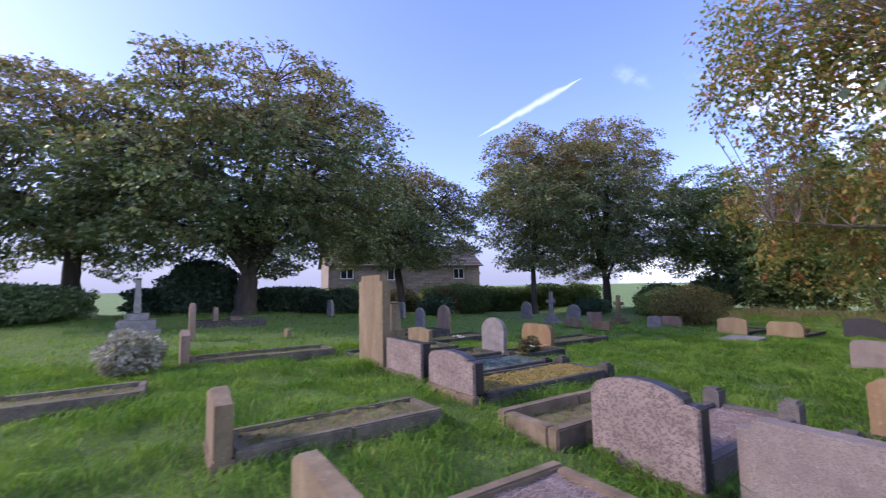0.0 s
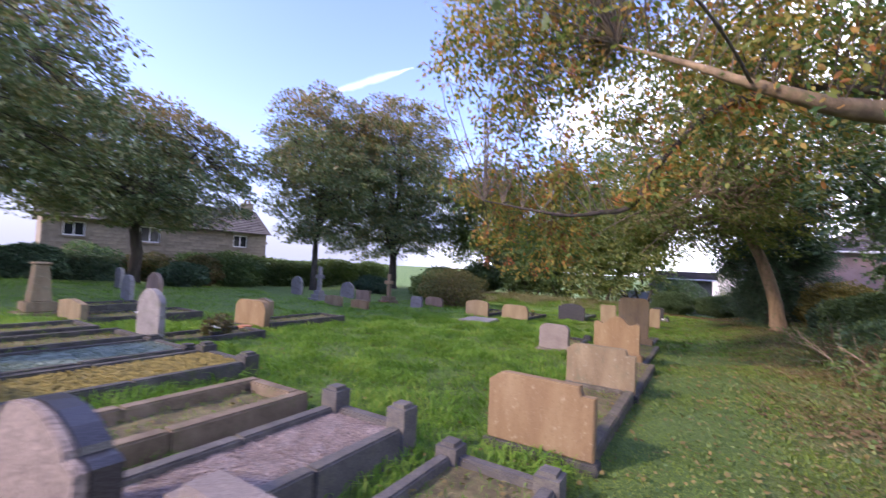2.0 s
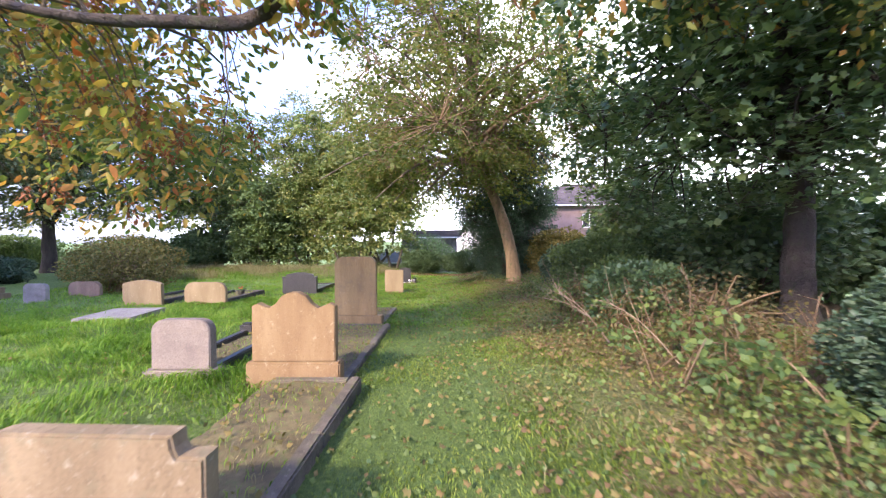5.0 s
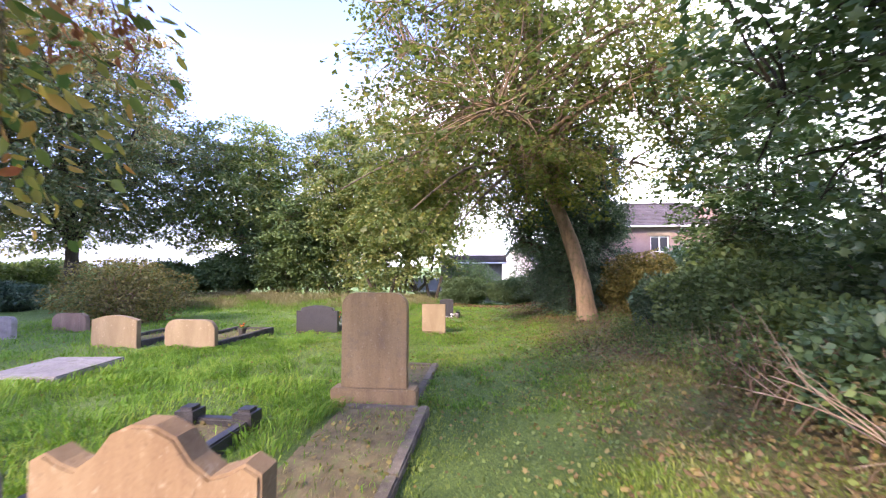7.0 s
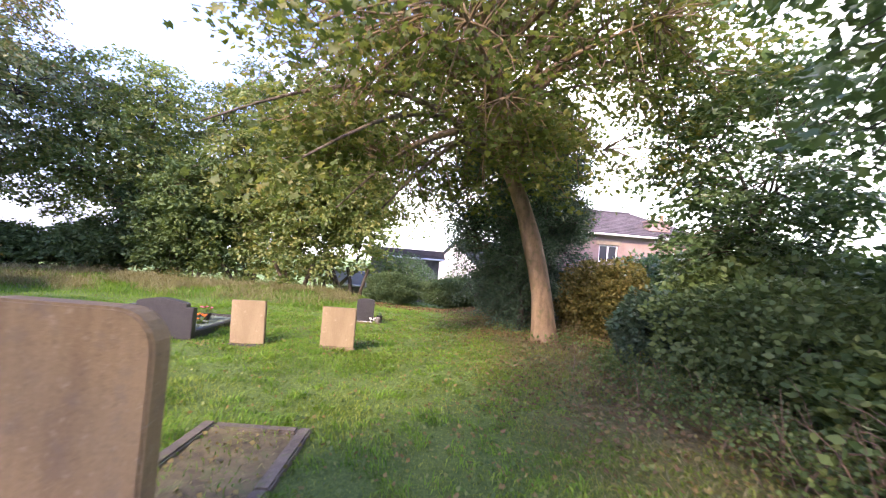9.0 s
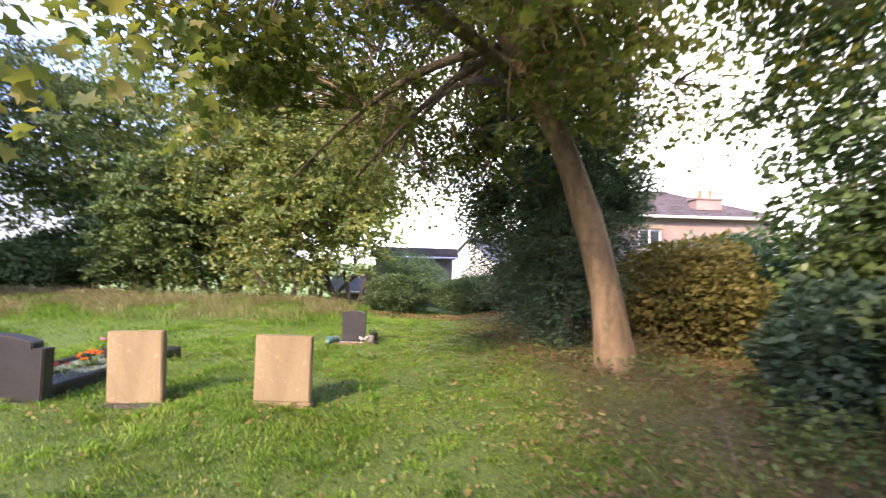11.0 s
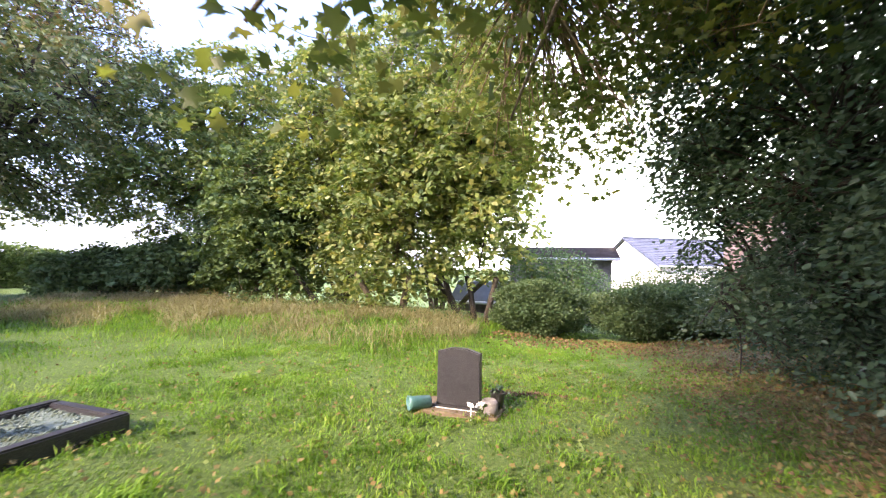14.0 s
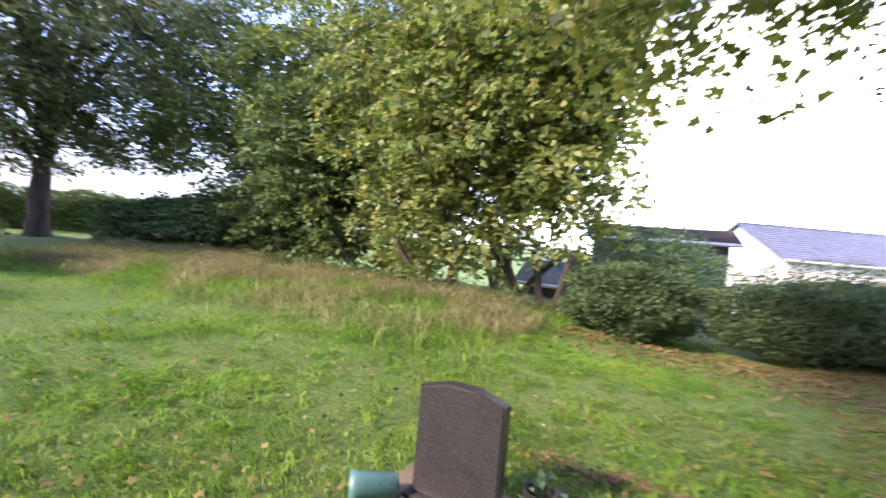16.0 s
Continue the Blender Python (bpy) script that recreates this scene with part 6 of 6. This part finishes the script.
blades("dry_grass", "long pale dry grass along the thicket", x[keep], y[keep], 0.42, 0.006, L_DRY, 108, 1.1, comb=0.3)
x, y = scatter(15000, 24.6, 29.8, 2.2, 15)
keep = (rng.random(15000) < ss(24.8, 27.0, x + 0.12 * (y - 3))) & (tufty(x * 0.8, y * 0.7) < 1.15)
blades("tall_grass", "rank green grass and weeds along the thicket", x[keep], y[keep], 0.28, 0.009, L_GRASS, 112, 1.0, comb=0.3)
x, y = scatter(30000, 1, 26, -3.6, -0.7)
keep = (rng.random(30000) < ss(-0.6, -1.8, y)) & (tufty(x, y) > 0.85)
blades("dry_grass", "straggling dry grass and stalks beside the path", x[keep], y[keep], 0.13, 0.0035, L_DRY, 109, 1.8)
x, y = scatter(11000, 4, 20, -2.9, -0.8)
keep = tufty(x * 1.2 + 1, y * 1.4) > 0.95
blades("tall_grass", "coarse green grass along the edge of the path", x[keep], y[keep], 0.1, 0.005, L_PATH, 118, 1.1, comb=0.5)
# grass and moss growing in the grave beds
bx_, by_, bz_ = [], [], []
for o in [o for o in scene.objects if o.name.startswith("grave_surround") and any(c.name.startswith("bed") and c.data.materials[0] == SOIL for c in o.children)]:
    t = o.matrix_basis.translation
    bed = next(c for c in o.children if c.name.startswith("bed"))
    ax, ay = (max(v.co[i] for v in bed.data.vertices) for i in (0, 1))
    n = int(ax * ay * 4 * 420)
    bx_.append(t.x + rng.uniform(-ax, ax, n)), by_.append(t.y + rng.uniform(-ay, ay, n)), bz_.append(np.full(n, t.z + o["fill"]))
bx_, by_, bz_ = map(np.concatenate, (bx_, by_, bz_))
half = rng.random(len(bx_)) < 0.55
litter = rng.random(len(bx_)) < 0.16
lp = np.stack([bx_, by_, bz_ + 0.025], 1)[litter]
la = rng.uniform(0, 6.28, len(lp))
tagged(new("bed_leaves", leaf_mesh("bed_leaves", lp, 0.035, L_LITTER, rng, 0.0, 1.2, flat=2.0, dirs=np.stack([np.cos(la), np.sin(la), 0 * la], 1) * 2)), "brown leaves fallen into the grave beds", "fallen leaves", kind="stuff")
blades("bed_grass", "grass growing in the grave beds", bx_[half], by_[half], 0.07, 0.004, L_GRASS, 110, 0.8, base=bz_[half])
blades("bed_dry_grass", "dry cut grass in the grave beds", bx_[~half], by_[~half], 0.05, 0.003, L_DRY, 111, 1.6, base=bz_[~half])


def ground_leaves(name, label, x, y, size, mat, seed, lift, droop, category, shape="blade", level=False):
    r = np.random.default_rng(seed)
    p = np.stack([x, y, ground_z(x, y) + lift], 1)
    a = r.uniform(0, 2 * math.pi, len(x))
    flat_way = np.stack([np.cos(a), np.sin(a), 0 * a], 1) * 2.2
    ob = new(name, leaf_mesh(name, p, size, mat, r, droop, 1.3 if shape == "blade" else 1.05, shape=shape, flat=3.0 if level else 0.0, dirs=flat_way if level else None))
    return tagged(ob, label, category, kind="stuff")


x, y = scatter(6400, 3, 26, -3.4, 1.0)
keep = (rng.random(6400) < (0.25 + 0.6 * ss(0.6, -1.6, y)) * (1 - 0.5 * ss(15, 19, x))) & off_beds(x, y)
ground_leaves("fallen_leaves", "large lobed yellow and brown leaves lying on the path", x[keep], y[keep], 0.042, L_LITTER, 211, 0.045, 0.0, "fallen leaves", "lobed", True)
x, y = scatter(1500, 19, 27, -1.6, 5)
ground_leaves("fallen_leaves", "lobed yellow leaves scattered on the mown grass", x, y, 0.04, L_LITTER, 212, 0.05, 0.0, "fallen leaves", "lobed", True)
x, y = scatter(16000, 21.5, 29.5, -3.4, 0.6)
edge = -0.9 + 0.35 * np.sin(x * 1.3) + 0.9 * ss(25.5, 28.5, x)
keep = rng.random(16000) < ss(edge + 0.3, edge - 0.7, y)
ground_leaves("fallen_leaves", "brown leaf litter round the foot of the holly", x[keep], y[keep], 0.032, L_DRIFT, 213, 0.045, 0.0, "fallen leaves", level=True)
x, y = rng.normal(size=260) * 0.07 + 24.35, rng.normal(size=260) * 0.35 + 0.95
ground_leaves("fallen_leaves", "short strip of brown leaves behind the black headstone", x, y, 0.03, L_DRIFT, 214, 0.04, 0.0, "fallen leaves", level=True)
x, y = scatter(22000, 0, 26, -4.5, 2.0)
dens = ss(1.2, -2.4, y) * 0.6 + 0.04
keep = (rng.random(22000) < dens) & off_beds(x, y)
ground_leaves("fallen_leaves", "fallen yellow and brown leaves scattered on the grass", x[keep], y[keep], 0.027, L_LITTER, 201, 0.05, 0.0, "fallen leaves")
x, y = scatter(30000, 4, 27, -5, -0.5)
keep = (rng.random(30000) < ss(-0.5, -1.7, y) * np.clip(1.5 - tufty(x * 0.6 + 3, y * 1.1), 0, 1))
ground_leaves("fallen_leaves", "drift of brown fallen leaves under the trees", x[keep], y[keep], 0.042, L_DRIFT, 205, 0.045, 0.0, "fallen leaves", level=True)
x, y = scatter(2600, 26.8, 29.3, -3.2, 2.2)
keep = rng.random(2600) < ss(26.8, 28.8, x)
ground_leaves("fallen_leaves", "brown fallen leaves along the foot of the hedges", x[keep], y[keep], 0.045, L_DRIFT, 206, 0.05, 0.0, "fallen leaves")
x, y = scatter(2200, 0, 26, 1, 9)
keep = off_beds(x, y)
ground_leaves("fallen_leaves", "few fallen leaves scattered over the lawn", x[keep], y[keep], 0.027, L_LITTER, 202, 0.07, 0.0, "fallen leaves")
x, y = scatter(30000, 5, 27, -4.8, -0.9)
keep = (rng.random(30000) < ss(-0.9, -2.6, y) * np.clip(tufty(x * 0.7, y) - 0.55, 0, 1))
ground_leaves("weeds", "low ivy and weeds along the verge", x[keep], y[keep], 0.036, L_WEED, 203, rng.uniform(0.02, 0.22, keep.sum()), -0.2, "weeds")
x, y = scatter(26000, 0, 26, -1.8, 3.5)
keep = off_beds(x, y) & (rng.random(26000) < 0.3 + 0.5 * ss(1.5, -0.5, y))
ground_leaves("weeds", "low broad-leaved weeds in the turf", x[keep], y[keep], 0.028, L_WEED, 204, 0.035, -0.1, "weeds")


def sticks(n, seed):
    r = np.random.default_rng(seed)
    for i in range(n):
        x, y = r.uniform(8.0, 15), r.uniform(-3.0, -1.9)
        z = gz(x, y)
        a = r.uniform(0, 6.28)
        L = r.uniform(0.35, 0.9)
        e = np.array([math.cos(a) * L * 0.6, math.sin(a) * L * 0.4, L * r.uniform(0.3, 0.8)])
        t = thing("dead_weed", "bare pale dead weed standing in the verge", "weed", x, y, z, 0, "dead stems")
        v, f = tube(bend((0, 0, -0.03), e, 0.1, 6, r), np.linspace(0.007, 0.003, 6), 5, seed + i)
        part("stalk", mesh_of("stalk", v, f, PALEBARK, True), None, t)


sticks(30, 301)


def dead_branch(label, x, y, tip, twigs, seed):
    """A fallen pale branch leaning out of the verge, with its side twigs."""
    r = np.random.default_rng(seed)
    z = gz(x, y)
    t = thing("dead_branch", label, "branch", x, y, z)
    line = bend((0, 0, -0.03), np.array(tip) - [x, y, z], 0.1, 10, r, 0.04)
    v, f = tube(line, np.linspace(0.009, 0.003, 10), 7, seed, 0.1)
    part("stem", mesh_of("stem", v, f, CANEPALE, True), None, t)
    for i in range(twigs):
        q = line[r.integers(3, 9)]
        e = q + (line[-1] - line[0]) * r.uniform(0.15, 0.4) + r.normal(size=3) * 0.12
        v, f = tube(bend(q, e, 0.05, 6, r, 0.08), np.linspace(0.004, 0.0015, 6), 5, seed + i)
        part("twig", mesh_of("twig", v, f, CANEPALE, True), None, t)


CANEPALE = surface("weathered_branch", [(0.12, 0.09, 0.06), (0.2, 0.155, 0.105), (0.28, 0.225, 0.16)], 7, 0.9, 0.5, 40)
dead_branch("pale dead branch leaning out of the verge", 12.2, -2.3, (12.35, -1.5, 0.66), 9, 701)
dead_branch("pale dead branch leaning over the path edge", 11.95, -2.25, (12.6, -1.55, 0.5), 8, 702)
dead_branch("forked dead branch lying in the verge", 10.9, -2.5, (11.6, -2.0, 0.6), 8, 703)
dead_branch("grey dead stick lying on the leaf litter", 17.9, -1.9, (19.0, -2.3, 0.0), 2, 704)


def brambles(n, seed):
    r = np.random.default_rng(seed)
    for i in range(n):
        x, y = r.uniform(8.5, 15.5), r.uniform(-3.0, -1.9)
        z = gz(x, y)
        L = r.uniform(0.8, 1.4)
        e = np.array([-L * r.uniform(0.2, 0.8), L * r.uniform(-0.4, 0.4), r.uniform(0.15, 0.6)])
        t = thing("bramble", "arching bramble stem with a few green leaves", "bramble", x, y, z, 0, "brambles in the verge")
        line = bend((0, 0, -0.03), e, 0.3, 9, r, 0.06)
        v, f = tube(line, np.linspace(0.009, 0.003, 9), 5, seed + i)
        part("stem", mesh_of("stem", v, f, PALEBARK, True), None, t)
        p = np.repeat(line[2:], 5, axis=0) + r.normal(size=(35, 3)) * 0.05
        p[:, 2] = np.maximum(p[:, 2], 0.02)
        part("leaves", leaf_mesh("leaves", p, 0.05, L_WEED, r, 0.1), None, t)["kind"] = "stuff"


brambles(34, 302)


def bramble_thicket(label, x0, x1, y0, y1, stalks, leaves, high, leaf, seed):
    """A tangle of dead canes with ivy and bramble leaves among them."""
    r = np.random.default_rng(seed)
    cx, cy = (x0 + x1) / 2, (y0 + y1) / 2
    o = np.array([cx, cy, gz(cx, cy)])
    t = thing("bramble_thicket", label, "bramble", *o)
    vs, fs, off = [], [], 0
    for i in range(stalks):
        x, y = r.uniform(x0, x1), r.uniform(y0, y1)
        b = np.array([x, y, gz(x, y) - 0.03])
        L = high * r.uniform(0.5, 1.3)
        a = r.uniform(0, 6.28)
        e = b + [math.cos(a) * L * r.uniform(0.2, 0.9), math.sin(a) * L * r.uniform(0.1, 0.5), L * r.uniform(0.35, 1.0)]
        v, f = tube(bend(b, e, r.uniform(0, 0.3), 6, r, 0.08) - o, np.linspace(0.005, 0.002, 6) * r.uniform(0.6, 1.5), 4, i)
        vs.append(v), fs.append(f + off)
        off += len(v)
    part("cane_tangle", mesh_of("cane_tangle", np.concatenate(vs), np.concatenate(fs), CANE, True), None, t, "pale brown dead canes")["kind"] = "stuff"
    k = leaves // 14
    x, y = r.uniform(x0, x1, k), r.uniform(y0, y1, k)
    h = high * 0.8 * r.random(k) * (0.4 + 0.6 * np.clip(tufty(x * 1.4, y * 1.9) - 0.3, 0, 1))
    P = np.stack([x, y, ground_z(x, y) + 0.04 + h], 1)
    L, way, _ = sprays(P, 14, 0.16, (cx, cy, 0), r, 0.4, 0.3, 4)
    part("leaves", leaf_mesh("leaves", L - o, 0.034, leaf, r, 0.1, 1.25, flat=1.0, dirs=way), None, t)["kind"] = "stuff"


CANE = surface("dead_cane", [(0.1, 0.064, 0.038), (0.17, 0.112, 0.066), (0.25, 0.178, 0.112)], 9, 0.9, 0.4, 40)
bramble_thicket("tangle of dead brown canes and ivy in the verge", 10.6, 13.0, -4.1, -2.5, 210, 3000, 0.7, L_BROWN, 601)
bramble_thicket("tangle of dead canes and browning brambles in the verge", 12.6, 15.4, -4.0, -2.3, 240, 3400, 0.75, L_BROWN, 602)
bramble_thicket("low ivy and bramble bank close beside the path", 7.6, 10.4, -3.4, -2.1, 90, 4200, 0.3, L_WEED, 603)
bramble_thicket("brambles and dead canes below the hedge bank", 14.4, 18.6, -3.3, -2.2, 110, 5200, 0.45, L_WEED, 604)
bramble_thicket("dead canes and weeds under the copper-leaved shrub", 20.9, 23.6, -3.6, -2.5, 70, 2200, 0.4, L_BROWN, 605)
bramble_thicket("scrubby weeds and dead stalks before the thicket", 28.4, 29.8, 3.0, 9.0, 130, 5200, 0.6, L_WEED, 606)
bramble_thicket("scrubby weeds and dead stalks before the far scrub", 28.2, 29.8, 9.0, 14.5, 110, 4200, 0.55, L_OLIVE, 607)


def chips(grave_label, mat, size, n, seed):
    """Loose chippings heaped in a grave bed."""
    r = np.random.default_rng(seed)
    for o in [o for o in scene.objects if o.name.startswith("grave_surround") and o["label"] == grave_label]:
        bed = next(c for c in o.children if c.name.startswith("bed"))
        ax, ay = (max(v.co[i] for v in bed.data.vertices) for i in (0, 1))
        p = np.stack([r.uniform(-ax, ax, n), r.uniform(-ay, ay, n), np.full(n, o["fill"]) + r.uniform(-0.004, 0.012, n)], 1)
        unit = np.array([(1, 0, 0), (0, 1, 0), (-1, 0, 0), (0, -1, 0), (0, 0, 0.8), (0, 0, -0.8)], float)
        k = r.uniform(0.6, 1.3, (n, 1, 3)) * size
        a = r.uniform(0, 6.28, n)
        rot = np.stack([np.stack([np.cos(a), -np.sin(a), 0 * a], 1), np.stack([np.sin(a), np.cos(a), 0 * a], 1), np.stack([0 * a, 0 * a, 0 * a + 1], 1)], 1)
        V = (np.einsum("nij,nkj->nki", rot, unit[None] * k) + p[:, None]).reshape(-1, 3)
        tri = np.array([(0, 1, 4), (1, 2, 4), (2, 3, 4), (3, 0, 4), (1, 0, 5), (2, 1, 5), (3, 2, 5), (0, 3, 5)])
        F = (np.arange(n)[:, None, None] * 6 + tri[None]).reshape(-1, 3)
        part("gravel_fill", mesh_of("gravel_fill", V, F, mat), None, o)["kind"] = "stuff"


CHIP = surface("gravel_chips", [(0.16, 0.125, 0.11), (0.27, 0.21, 0.19), (0.4, 0.33, 0.3)], 30, 0.85, 0.2, 60)
chips("grey kerbed grave of pink gravel with round-topped posts", CHIP, 0.007, 5000, 401)
chips("stone kerbed grave with pink gravel bed", CHIP, 0.007, 5000, 402)
chips("kerbed grave with green glass chippings", TEAL, 0.014, 2000, 403)
chips("dark kerbed grave with yellow moss bed and corner posts", YELLOW, 0.022, 2200, 404)
chips("polished black kerbed grave with flowers", TEAL, 0.014, 2000, 405)
